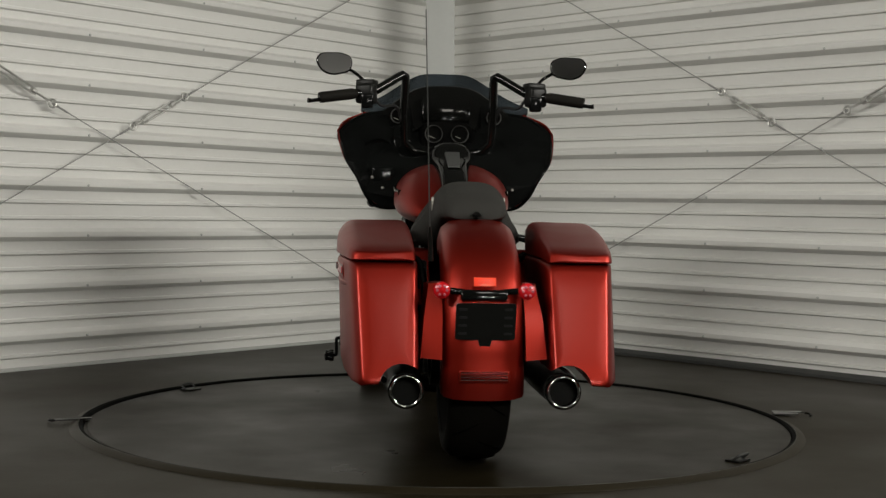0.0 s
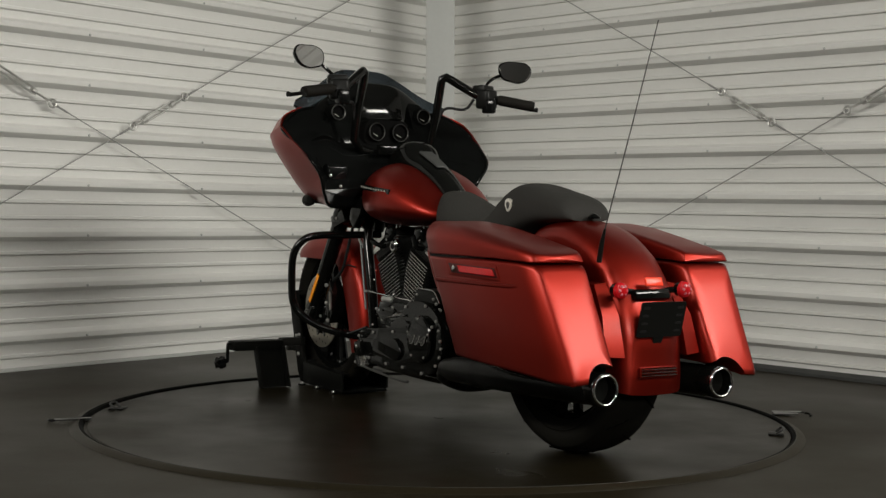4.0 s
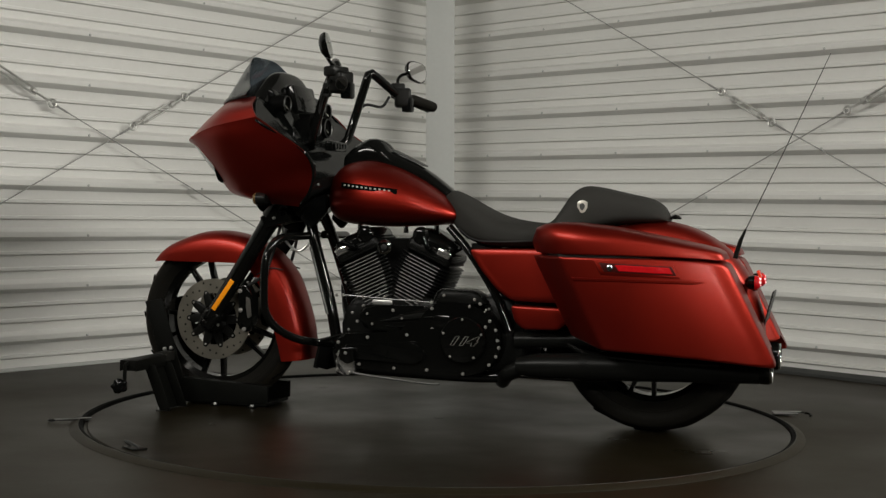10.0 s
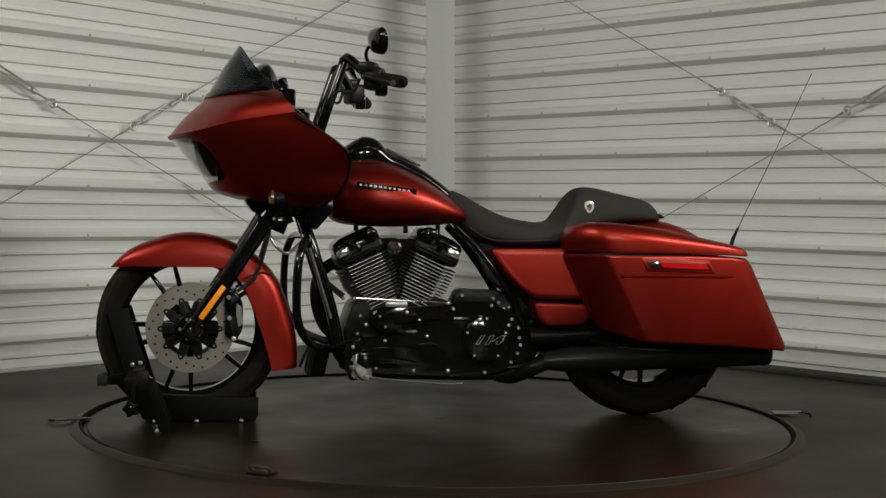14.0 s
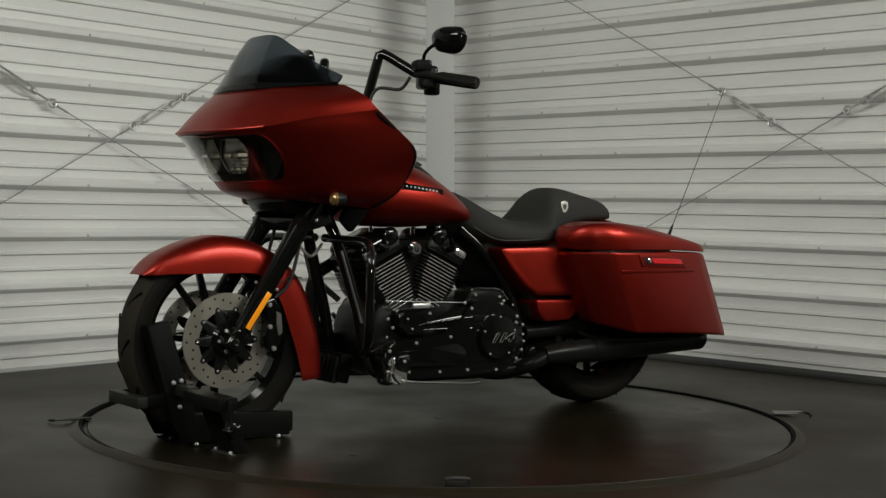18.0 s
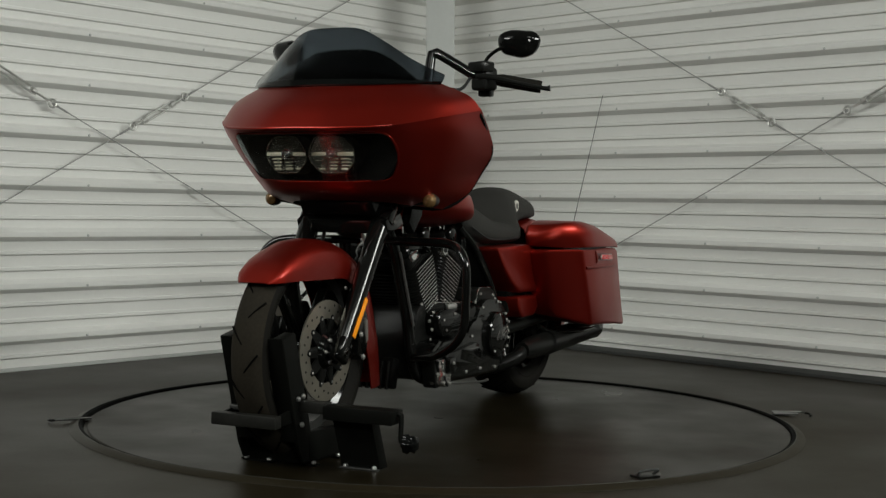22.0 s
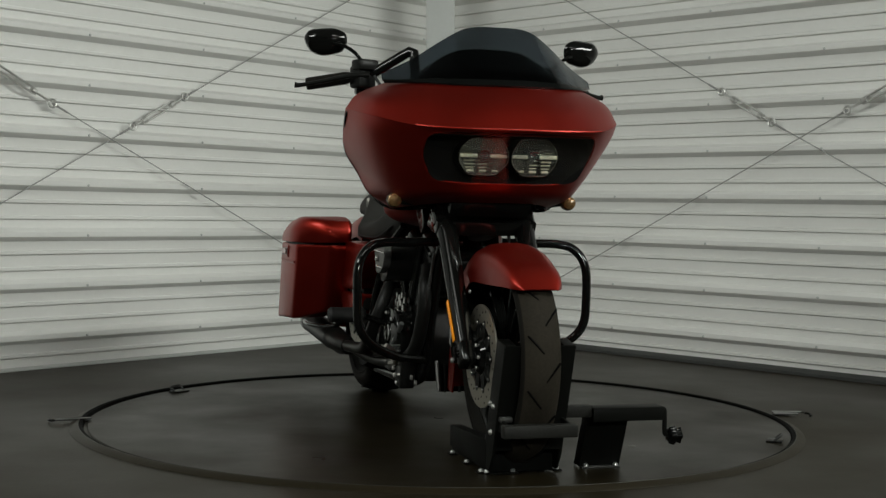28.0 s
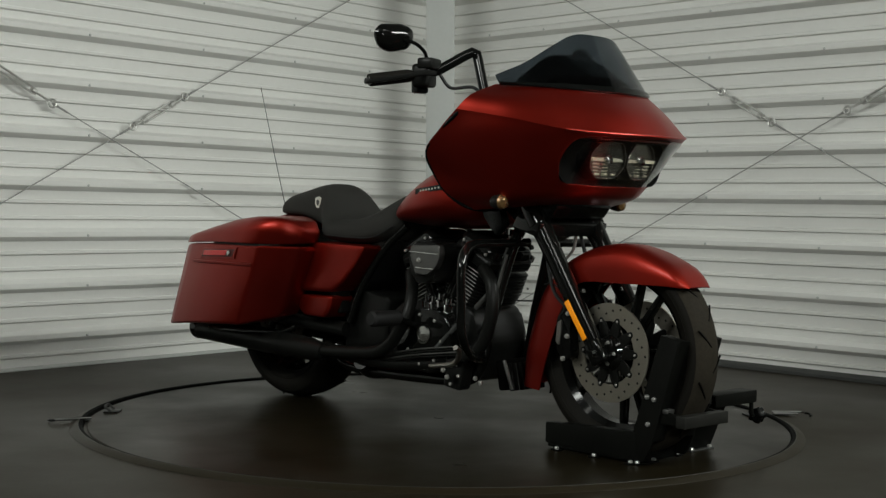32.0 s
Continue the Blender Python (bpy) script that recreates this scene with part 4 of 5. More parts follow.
# seat
seat = part("seat", body([(-0.015, 0.06, 0.755, 0.80), (-0.04, 0.085, 0.70, 0.808), (-0.09, 0.125, 0.645, 0.785), (-0.17, 0.158, 0.618, 0.741), (-0.25, 0.172, 0.612, 0.714), (-0.36, 0.178, 0.614, 0.70), (-0.41, 0.176, 0.62, 0.713), (-0.44, 0.152, 0.63, 0.757), (-0.468, 0.132, 0.645, 0.803), (-0.505, 0.117, 0.66, 0.829), (-0.56, 0.110, 0.68, 0.828), (-0.645, 0.105, 0.70, 0.81), (-0.735, 0.097, 0.706, 0.79), (-0.775, 0.087, 0.71, 0.765), (-0.795, 0.066, 0.714, 0.73)], 56, 40, 2.9, 0.35), VINYL, bike, "black vinyl stepped two-up seat", sharp=60)
for s in (1, -1):
    hexa = rounded([(-0.516, 0.782), (-0.499, 0.775), (-0.499, 0.755), (-0.507, 0.742), (-0.516, 0.737), (-0.525, 0.742), (-0.533, 0.755), (-0.533, 0.775)], 0.003, 2)
    b = part("seat_badge", prism(hexa, s * 0.10, s * 0.1160, 0.001), LAMPWHITE, seat, "small silver shield badge")
    part("badge_mark", prism(rounded([(-0.516, 0.772), (-0.506, 0.765), (-0.509, 0.752), (-0.516, 0.746), (-0.523, 0.752), (-0.526, 0.765)], 0.003, 2), s * 0.1135, s * 0.1167), GREY, b)
part("seat_piping", tube([(-0.43, 0.16, 0.64), (-0.36, 0.182, 0.64), (-0.25, 0.176, 0.635), (-0.15, 0.155, 0.64), (-0.08, 0.122, 0.68)], 0.003, 6, 24), GAP, seat)
part("seat_piping", tube([(-0.43, -0.16, 0.64), (-0.36, -0.182, 0.64), (-0.25, -0.176, 0.635), (-0.15, -0.155, 0.64), (-0.08, -0.122, 0.68)], 0.003, 6, 24), GAP, seat)
part("seat_bolt", lathe([(0, 0.02), (0.006, 0.02), (0.012, 0.012), (0.016, 0.004)], (-0.815, 0, 0.722), "z", 16), BLACK, seat)

# side covers
def bulged(outline_, s, y0, y1, inset):
    cx, cz = sum(q[0] for q in outline_) / len(outline_), sum(q[1] for q in outline_) / len(outline_)
    rings = []
    for y, k in ((y0, 1.0), (y1 - 0.012, 1.0), (y1 - 0.003, 1 - inset * 0.35), (y1, 1 - inset), (y1 + 0.002, 1 - inset * 3)):
        rings.append([(cx + (q[0] - cx) * k, s * (y - 0.16 * max(0.0, q[0] + 0.30)), cz + (q[1] - cz) * k) for q in outline_])
    return loft(rings)


for s in (1, -1):
    cover = part("side_cover", bulged(rounded([(-0.14, 0.608), (-0.43, 0.616), (-0.53, 0.434), (-0.30, 0.438), (-0.245, 0.475), (-0.19, 0.535)], 0.018, 4), s, 0.12, 0.222, 0.07), RED, bike, sharp=40)
    part("lower_cover", bulged(rounded([(-0.295, 0.424), (-0.53, 0.42), (-0.515, 0.385), (-0.465, 0.345), (-0.34, 0.342), (-0.31, 0.37)], 0.015, 4), s, 0.12, 0.216, 0.08), RED, cover, sharp=40)
    part("cover_backing", box((-0.40, s * 0.15, 0.47), (0.2, 0.05, 0.22), 0.01), SATIN, cover)

# saddlebags
SHEAR = 0.50


def bag_sec(X, z0, z1, yi, yo, taper, r):
    q = rounded([(yi, z0 + 0.012), (yi, z1), (yo, z1), (yo - taper, z0)], r, 4)
    return [(X - SHEAR * (0.60 - z), y, z) for y, z in q]


def drawn_in(ring, k, dx):
    """A ring pulled in round its middle and moved along x, for a bulging end."""
    c = np.mean(np.array(ring), axis=0)
    return [(c[0] + (p[0] - c[0]) * k + dx, c[1] + (p[1] - c[1]) * k, c[2] + (p[2] - c[2]) * k) for p in ring]


for s in (1, -1):
    bag = new("saddlebag")
    bag.parent = bike
    tagged(bag, "satin red hard saddlebag")
    st = [(-0.385, 0.37, 0.585, 0.205, 0.270, 0.006, 0.012), (-0.394, 0.335, 0.597, 0.195, 0.297, 0.008, 0.012), (-0.488, 0.303, 0.60, 0.187, 0.386, 0.010, 0.012), (-0.498, 0.302, 0.60, 0.186, 0.3925, 0.011, 0.008), (-0.512, 0.301, 0.60, 0.186, 0.3965, 0.011, 0.012), (-0.62, 0.297, 0.60, 0.184, 0.405, 0.012, 0.012), (-0.80, 0.286, 0.60, 0.182, 0.396, 0.012, 0.012), (-0.95, 0.272, 0.596, 0.180, 0.376, 0.012, 0.012), (-1.0, 0.266, 0.592, 0.182, 0.364, 0.02, 0.016), (-1.012, 0.27, 0.588, 0.188, 0.354, 0.02, 0.024)]
    secs = [[(x, s * y, z) for x, y, z in bag_sec(*q)] for q in st]
    for k, dx in ((0.97, -0.003), (0.9, -0.0052), (0.55, -0.0066), (0.25, -0.007)):
        secs.append(drawn_in(secs[9], k, dx))
    tub = loft(secs)
    arch = lathe([(-0.30, 0.064), (0.2, 0.064)], (-1.12, s * 0.225, 0.262), "x", 28)
    part("bag_body", cut(tub, arch), RED, bag, sharp=32)
    lid = []
    for X, z0, z1, yi, yo, r in ((-0.40, 0.612, 0.625, 0.215, 0.265, 0.01), (-0.412, 0.607, 0.655, 0.20, 0.302, 0.02), (-0.45, 0.606, 0.69, 0.194, 0.350, 0.035), (-0.49, 0.606, 0.702, 0.192, 0.385, 0.045), (-0.53, 0.606, 0.707, 0.190, 0.404, 0.05), (-0.60, 0.606, 0.707, 0.188, 0.409, 0.05), (-0.72, 0.606, 0.694, 0.186, 0.405, 0.045), (-0.86, 0.604, 0.666, 0.185, 0.390, 0.035), (-0.96, 0.60, 0.644, 0.185, 0.376, 0.028), (-1.003, 0.597, 0.633, 0.187, 0.366, 0.022), (-1.015, 0.599, 0.625, 0.191, 0.357, 0.016)):
        q = rounded([(yi, z0), (yi + 0.004, z1), (yo - 0.03, z1 - 0.002), (yo, (z0 + z1) / 2 + 0.01), (yo + 0.002, z0)], [0.004, r * 0.6, r, 0.02, 0.004], 4)
        lid.append([(X - SHEAR * (0.60 - z), s * y, z) for y, z in q])
    last = lid[-1]
    for k, dx in ((0.85, -0.004), (0.5, -0.007), (0.2, -0.008)):
        lid.append(drawn_in(last, k, dx))
    part("bag_lid", loft(lid), RED, bag, sharp=40)
    part("lid_seal", loft([[(x, y * 1.0 - s * 0.004 * (1 if abs(y) > 0.3 else -1), 0.596 + (0.002 if j < 2 else 0.012)) for j, (x, y) in enumerate(((X, s * yi), (X, s * yo), (X, s * yo), (X, s * yi)))] for X, yi, yo in ((-0.45, 0.212, 0.34), (-0.5, 0.192, 0.396), (-0.62, 0.188, 0.405), (-0.8, 0.186, 0.390))]), GAP, bag)
    def lamp_strip(x0, x1, half, lift, slant):
        rings = []
        for f in np.linspace(0, 1, 7):
            x = x0 + (x1 - x0) * f
            y = float(np.interp(-x, [0.5, 0.62, 0.80, 0.95], [0.391, 0.401, 0.3925, 0.373]))
            z = 0.568 - 0.006 * (x + 0.655) / -0.2
            rings.append([(x, s * (y - 0.012), z - half), (x + slant, s * (y + lift * 0.7), z - half), (x + slant, s * (y + lift), z - half * 0.75), (x - slant, s * (y + lift), z + half * 0.75), (x - slant, s * (y + lift * 0.7), z + half), (x, s * (y - 0.012), z + half)])
        return loft(rings)

    bez = part("latch_bezel", lamp_strip(-0.628, -0.874, 0.0235, 0.0065, -0.010), RED, bag, sharp=20)
    # dark red here imitates the shade of a recess round the lens
    part("lamp_recess_shade", lamp_strip(-0.642, -0.866, 0.0165, 0.0075, -0.008), DARKRED, bez, "dark red lamp surround coloured as a shaded recess")
    part("side_lamp", lamp_strip(-0.69, -0.857, 0.0110, 0.0095, -0.006), REDLENS, bez, "long red side marker lamp")
    part("bag_lock", lathe([(0, 0.010), (0.006, 0.010), (0.008, 0.006)], (-0.668, s * 0.405, 0.567), "y", 16, s), CHROME, bez)
    part("bag_crease", loft([[(X - SHEAR * (0.60 - z), s * (y + o), z) for z, o in ((0.537, -0.004), (0.532, 0.005), (0.526, 0.0045), (0.514, -0.004))] for X, y in ((-0.51, 0.3925), (-0.62, 0.4), (-0.80, 0.3915), (-0.88, 0.3815), (-0.93, 0.371))]), RED, bag, sharp=20)
    part("bag_bracket", tube([(-0.47, s * 0.19, 0.60), (-0.50, s * 0.15, 0.57), (-0.60, s * 0.14, 0.5), (-0.78, s * 0.14, 0.42)], 0.012, 10, 16), BLACK, bag)
    part("bag_rail", tube([(-0.50, s * 0.22, 0.30), (-0.58, s * 0.24, 0.275), (-0.80, s * 0.28, 0.265), (-1.0, s * 0.27, 0.262)], 0.009, 10, 20), BLACK, bag)

# rear fender
def arc_pt(a, r):
    return (RW_.x + r * math.cos(radians(a)), RW_.z + r * math.sin(radians(a)))


secs = []
for a in np.linspace(72, 196, 40):
    r = np.interp(a, [72, 95, 130, 160, 180, 196], [0.385, 0.39, 0.385, 0.372, 0.37, 0.385])
    w = np.interp(a, [72, 120, 196], [0.105, 0.112, 0.116])
    x, z = arc_pt(a, r)
    xi, zi = arc_pt(a, r - 0.095)
    sec = [(xi + (x - xi) * f, w * k, zi + (z - zi) * f) for f, k in ((0, 1), (0.45, 1.0), (0.72, 0.93), (0.9, 0.72), (0.98, 0.4), (1, 0))]
    secs.append([(p, -q, o) for p, q, o in sec] + sec[::-1][1:])
fender = part("rear_fender", shell(loft(secs, False, False), 0.004), RED, bike, "satin red stretched rear fender", sharp=50)
for s in (1, -1):
    part("fender_filler", loft([[(x, s * y, z) for x, y, z in ring] for ring in (
        [(-0.95, 0.112, 0.54), (-1.02, 0.112, 0.54), (-1.014, 0.150, 0.535), (-0.95, 0.16, 0.535)],
        [(-0.99, 0.112, 0.45), (-1.085, 0.114, 0.45), (-1.074, 0.164, 0.447), (-0.99, 0.172, 0.447)],
        [(-1.02, 0.112, 0.335), (-1.118, 0.115, 0.332), (-1.106, 0.174, 0.336), (-1.02, 0.178, 0.34)])]), RED, fender, sharp=25)
    tl = part("tail_lamp", lathe([(0.03, 0.010), (0.02, 0.021), (0.0, 0.0245)], (-1.092, s * 0.118, 0.521), "x", 20), BLACK, bike)
    part("lamp_lens", lathe([(0.0, 0.0245), (-0.010, 0.0225), (-0.018, 0.014), (-0.021, 0.004)], (-1.092, s * 0.118, 0.521), "x", 20), REDLENS, tl, "round faceted red lens")
    for k in range(6):
        an = k * math.pi / 3
        part("lens_facet", lathe([(0, 0.006), (-0.004, 0.003)], (-1.108, s * 0.118 + 0.012 * math.cos(an), 0.522 + 0.012 * math.sin(an)), "x", 6), PINKLENS, tl)
    part("lamp_bar", tube([(-1.07, s * 0.05, 0.515), (-1.075, s * 0.095, 0.52)], 0.009, 10), BLACK, tl)
part("lamp_bracket", box((-1.075, 0, 0.503), (0.05, 0.13, 0.032), 0.008, 2, (0, 20, 0)), BLACK, bike)
part("rear_reflector", box((-1.098, 0, 0.545), (0.008, 0.062, 0.026), 0.002, 2, (0, 22, 0)), REFLECT, bike, "bright red rectangular reflector")
plate = part("plate_bracket", prism(rounded([(-0.082, -0.052), (0.082, -0.052), (0.082, 0.052), (-0.082, 0.052)], 0.008, 3), -0.002, 0.002), SATIN, bike, "dark empty plate bracket with slots")
plate.matrix_basis = pose(-1.136, 0, 0.440, 0, 0, 90) @ pose(0, 0, 0, -14, 0, 0)
slot = mesh_of("slot", prism(rounded([(-0.012, -0.0035), (0.012, -0.0035), (0.012, 0.0035), (-0.012, 0.0035)], 0.003, 2), -0.0026, 0.0026), GAP)
repeat("slot", slot, [Matrix.Translation((x, 0, z)) for x in (-0.062, 0.062) for z in (-0.034, -0.011, 0.012, 0.035)], plate)
part("bracket_tab", prism(rounded([(-0.02, -0.05), (0.02, -0.05), (0.01, -0.085), (-0.01, -0.085)], 0.006, 2), -0.003, 0.001), SATIN, plate)
vent = part("fender_vent", prism(rounded([(-0.07, -0.016), (0.07, -0.016), (0.07, 0.016), (-0.07, 0.016)], 0.006, 2), -0.004, 0.006, 0.002), RED, fender)
vent.matrix_basis = pose(-1.124, 0, 0.288, 0, 0, 90)
for k in range(3):
    part("vent_slat", box((0, 0.008, -0.009 + 0.009 * k), (0.13, 0.006, 0.0022), 0.0008, 1), CHROME, vent)
    part("vent_slot", box((0, 0.0045, -0.0055 + 0.009 * k), (0.128, 0.006, 0.003), 0.0008, 1), VOID, vent)

# exhaust
for s in (1, -1):
    muf = part("muffler", tube([(-0.33, s * 0.222, 0.222), (-0.40, s * 0.228, 0.226), (-0.52, s * 0.228, 0.231), (-0.58, s * 0.228, 0.233), (-1.12, s * 0.215, 0.25)], [0.03, 0.041, 0.043, 0.047, 0.047], 24), SATIN, bike, "black exhaust muffler with bright tip", sharp=60)
    part("exhaust_tip", lathe([(0.05, 0.047), (0.0, 0.0495), (-0.006, 0.0485), (-0.006, 0.044), (0.0, 0.042), (0.05, 0.038)], (-1.148, s * 0.214, 0.2515), "x", 32, caps=False), BLACK, muf)
    part("tip_ring", lathe([(-0.004 + 0.006 * math.sin(k * math.pi / 6), 0.041 + 0.0042 * math.cos(k * math.pi / 6)) for k in range(13)], (-1.152, s * 0.214, 0.2515), "x", 36, caps=False), CHROME, muf, "polished chrome tip ring")
    part("tip_baffle", lathe([(0.0, 0.036), (0.001, 0.02), (0.02, 0.018), (0.02, 0.002)], (-1.08, s * 0.214, 0.2515), "x", 24), GAP, muf)
    part("muffler_clamp", lathe([(-0.012, 0.049), (0.012, 0.049)], (-0.56, s * 0.228, 0.233), "x", 24, caps=False), SATIN, muf)
part("header_pipe", tube([(0.36, -0.11, 0.55), (0.42, -0.13, 0.50), (0.43, -0.14, 0.40), (0.39, -0.15, 0.30), (0.30, -0.165, 0.245), (0.1, -0.175, 0.215), (-0.1, -0.19, 0.21), (-0.25, -0.205, 0.22)], 0.022, 16, 50), SATIN, bike)
part("header_pipe", tube([(0.03, -0.13, 0.52), (0.08, -0.17, 0.47), (0.098, -0.20, 0.40), (0.08, -0.22, 0.34), (0.038, -0.226, 0.286), (-0.03, -0.228, 0.25), (-0.15, -0.228, 0.237), (-0.36, -0.225, 0.225)], 0.022, 16, 40), SATIN, bike, "black heat-shielded rear header pipe")
part("crossover_pipe", tube([(-0.15, -0.2, 0.2), (-0.2, -0.1, 0.155), (-0.24, 0.08, 0.15), (-0.29, 0.2, 0.19), (-0.35, 0.222, 0.222)], 0.026, 16, 40), SATIN, bike)

# engine
engine = part("crankcase", prism(rounded([(0.36, 0.30), (0.32, 0.42), (0.0, 0.43), (-0.10, 0.36), (-0.12, 0.19), (0.30, 0.165)], 0.03, 3), -0.12, 0.11, 0.012), WRINKLE, bike, "black V-twin engine crankcase")
part("gearbox", prism(rounded([(-0.08, 0.43), (-0.25, 0.45), (-0.32, 0.38), (-0.33, 0.20), (-0.10, 0.17)], 0.025, 3), -0.13, 0.12, 0.012), WRINKLE, bike)
FIN = mesh_of("cooling_fin", loft([[(q[0] * k, q[1] * k, z) for q in rounded([(-0.098, -0.112), (0.098, -0.112), (0.098, 0.112), (-0.098, 0.112)], 0.04, 4)] for k, z in ((0.97, -0.0022), (1.0, -0.0012), (1.0, 0.0012), (0.97, 0.0022))]), WRINKLE)
EDGE = mesh_of("fin_edge", box((0, 0, 0), (0.128, 0.002, 0.0022), 0.0005, 1), FINEDGE)
for base, lean in (((0.212, 0, 0.405), 25), ((0.118, 0, 0.405), -25)):
    cyl = new("cylinder")
    cyl.parent = bike
    cyl.matrix_basis = pose(*base, 0, lean, 0)
    tagged(cyl, "finned black cylinder with bright machined fin edges")
    part("barrel", lathe([(-0.02, 0.068), (0.2, 0.068)], (0, 0, 0), "z", 28), WRINKLE, cyl)
    n = 14
    repeat("cooling_fin", FIN, [Matrix.Translation((0, 0, 0.012 + 0.0122 * k)) @ Matrix.Diagonal((0.72 + 0.28 * min(1, k / 7), 1, 1, 1)) for k in range(n)], cyl)
    repeat("fin_edge", EDGE, [Matrix.Translation((0, y, 0.012 + 0.0122 * k)) @ Matrix.Diagonal((0.72 + 0.28 * min(1, k / 7), 1, 1, 1)) for k in range(n) for y in (0.1122, -0.1122)], cyl)
    head = part("cylinder_head", box((0, 0, 0.205), (0.175, 0.215, 0.05), 0.018, 3), WRINKLE, cyl)
    repeat("cooling_fin", FIN, [Matrix.Translation((0, 0, 0.19 + 0.0122 * k)) @ Matrix.Diagonal((0.93, 0.98, 1, 1)) for k in range(3)], head)
    rocker = part("rocker_box", loft([[(x * k, y * k, z) for x, y in rounded([(-0.085, -0.10), (0.085, -0.10), (0.085, 0.10), (-0.085, 0.10)], 0.03, 4)] for k, z in ((1.0, 0.226), (1.0, 0.248), (0.9, 0.262), (0.6, 0.272))]), BLACK, cyl, "gloss black rocker cover", sharp=40)
    for q in ((-0.055, 0.101), (0.055, 0.101), (-0.055, -0.101), (0.055, -0.101)):
        repeat("bolt", BOLT, [pose(q[0], q[1], 0.236, -90 if q[1] > 0 else 90, 0, 0)], rocker)
    part("rocker_end", lathe([(0.0, 0.03), (0.01, 0.03), (0.016, 0.022), (0.018, 0.008)], (-0.05 * (1 if lean > 0 else -1), 0.10, 0.246), "y", 20), BLACK, cyl)
    part("head_bracket", box((0.055 * (1 if lean > 0 else -1), 0.108, 0.226), (0.05, 0.016, 0.026), 0.005, 2), ALLOY, cyl, "polished head bracket")
    part("head_bracket", box((-0.045 * (1 if lean > 0 else -1), 0.106, 0.238), (0.045, 0.016, 0.022), 0.005, 2), ALLOY, cyl, "polished head bracket")
    part("spark_plug_boot", tube([(0.0, 0.10, 0.215), (0.0, 0.135, 0.222), (0.03, 0.14, 0.25)], 0.009, 10, 12), PLASTIC, cyl)
# matt black block put in for the shade of the cavity between the cylinders
part("cavity_shade", prism(rounded([(0.24, 0.635), (0.095, 0.635), (0.14, 0.47), (0.19, 0.47)], 0.012, 3), 0.0, 0.095, 0.006), VOID, bike)
part("inner_primary", prism(rounded([(0.27, 0.40), (0.0, 0.405), (-0.02, 0.33), (0.06, 0.31), (0.26, 0.315)], 0.03, 4), 0.08, 0.16, 0.02, 4), BLACK, bike, "gloss black starter housing", sharp=60)
cone = part("starter_housing", tube([(0.225, 0.128, 0.335), (0.19, 0.13, 0.338), (0.06, 0.135, 0.352), (-0.02, 0.14, 0.358), (-0.075, 0.14, 0.356)], [0.014, 0.024, 0.045, 0.057, 0.059], 24, 20), BLACK, bike, "tapered gloss black starter housing", sharp=50)
part("housing_rib", tube([(0.19, 0.156, 0.345), (0.06, 0.182, 0.362), (-0.02, 0.1985, 0.37)], 0.004, 8, 12), BLACK, cone)
part("housing_rib", tube([(0.19, 0.152, 0.327), (0.06, 0.177, 0.332), (-0.02, 0.193, 0.331)], 0.004, 8, 12), BLACK, cone)
part("foot_bracket", prism(rounded([(0.325, 0.245), (0.285, 0.25), (0.27, 0.21), (0.262, 0.165), (0.295, 0.152), (0.335, 0.165), (0.33, 0.2)], 0.01, 3), 0.185, 0.208, 0.004), ALLOY, bike, "cast alloy side-stand bracket")
part("stand_pivot", prism(rounded([(0.315, 0.25), (0.265, 0.255), (0.262, 0.205), (0.285, 0.195), (0.318, 0.215)], 0.008, 3), 0.207, 0.226, 0.004), BLACK, bike)
part("stand_spring", tube([(0.325, 0.211, 0.195), (0.315, 0.213, 0.175), (0.295, 0.211, 0.158)], 0.0035, 8, 12), GAP, bike)
bolts(bike, [(0.327, 0.209, 0.172), (0.28, 0.209, 0.165), (0.29, 0.227, 0.235)], 1)
part("cover_edge", tube([(-0.01, 0.171, 0.418), (-0.035, 0.172, 0.464), (-0.10, 0.172, 0.466), (-0.16, 0.172, 0.461), (-0.2, 0.172, 0.424)], 0.0018, 6, 24), CHROME, bike)
hornl = part("horn_bolt", lathe([(0, 0.026), (0.012, 0.026), (0.018, 0.018), (0.018, 0.012)], (0.185, 0.125, 0.605), "y", 24), CHROME, bike, "round chrome switch bezel")
part("switch_face", lathe([(0.014, 0.014), (0.02, 0.010), (0.022, 0.004)], (0.185, 0.125, 0.605), "y", 16), GAP, hornl)
for x, z in ((0.31, 0.66), (0.135, 0.655), (0.02, 0.655)):
    part("breather_bolt", lathe([(0, 0.009), (0.03, 0.009), (0.034, 0.005)], (x, 0.05, z), "z", 12), CHROME, bike)
# primary drive cover on the left
prim_poly = rounded([(0.355, 0.265), (0.325, 0.30), (0.20, 0.305), (0.06, 0.325), (-0.0, 0.40), (-0.05, 0.425), (-0.14, 0.425), (-0.225, 0.385), (-0.27, 0.30), (-0.235, 0.20), (-0.14, 0.17), (0.10, 0.172), (0.30, 0.18), (0.35, 0.215)], 0.04, 4)
prim = part("primary_cover", prism(prim_poly, 0.10, 0.195, 0.014, 3), BLACK, bike, "gloss black primary drive cover", sharp=45)
part("derby_cover", lathe([(0.0, 0.082), (0.016, 0.081), (0.021, 0.076), (0.0225, 0.068), (0.027, 0.05), (0.029, 0.01)], (-0.13, 0.193, 0.297), "y", 48), BLACK, prim, "round gloss black clutch cover", sharp=30)
part("cover_step", prism(rounded([(0.31, 0.262), (0.20, 0.268), (0.04, 0.285), (0.0, 0.24), (0.03, 0.205), (0.29, 0.215)], 0.02, 4), 0.195, 0.207, 0.006), BLACK, prim)
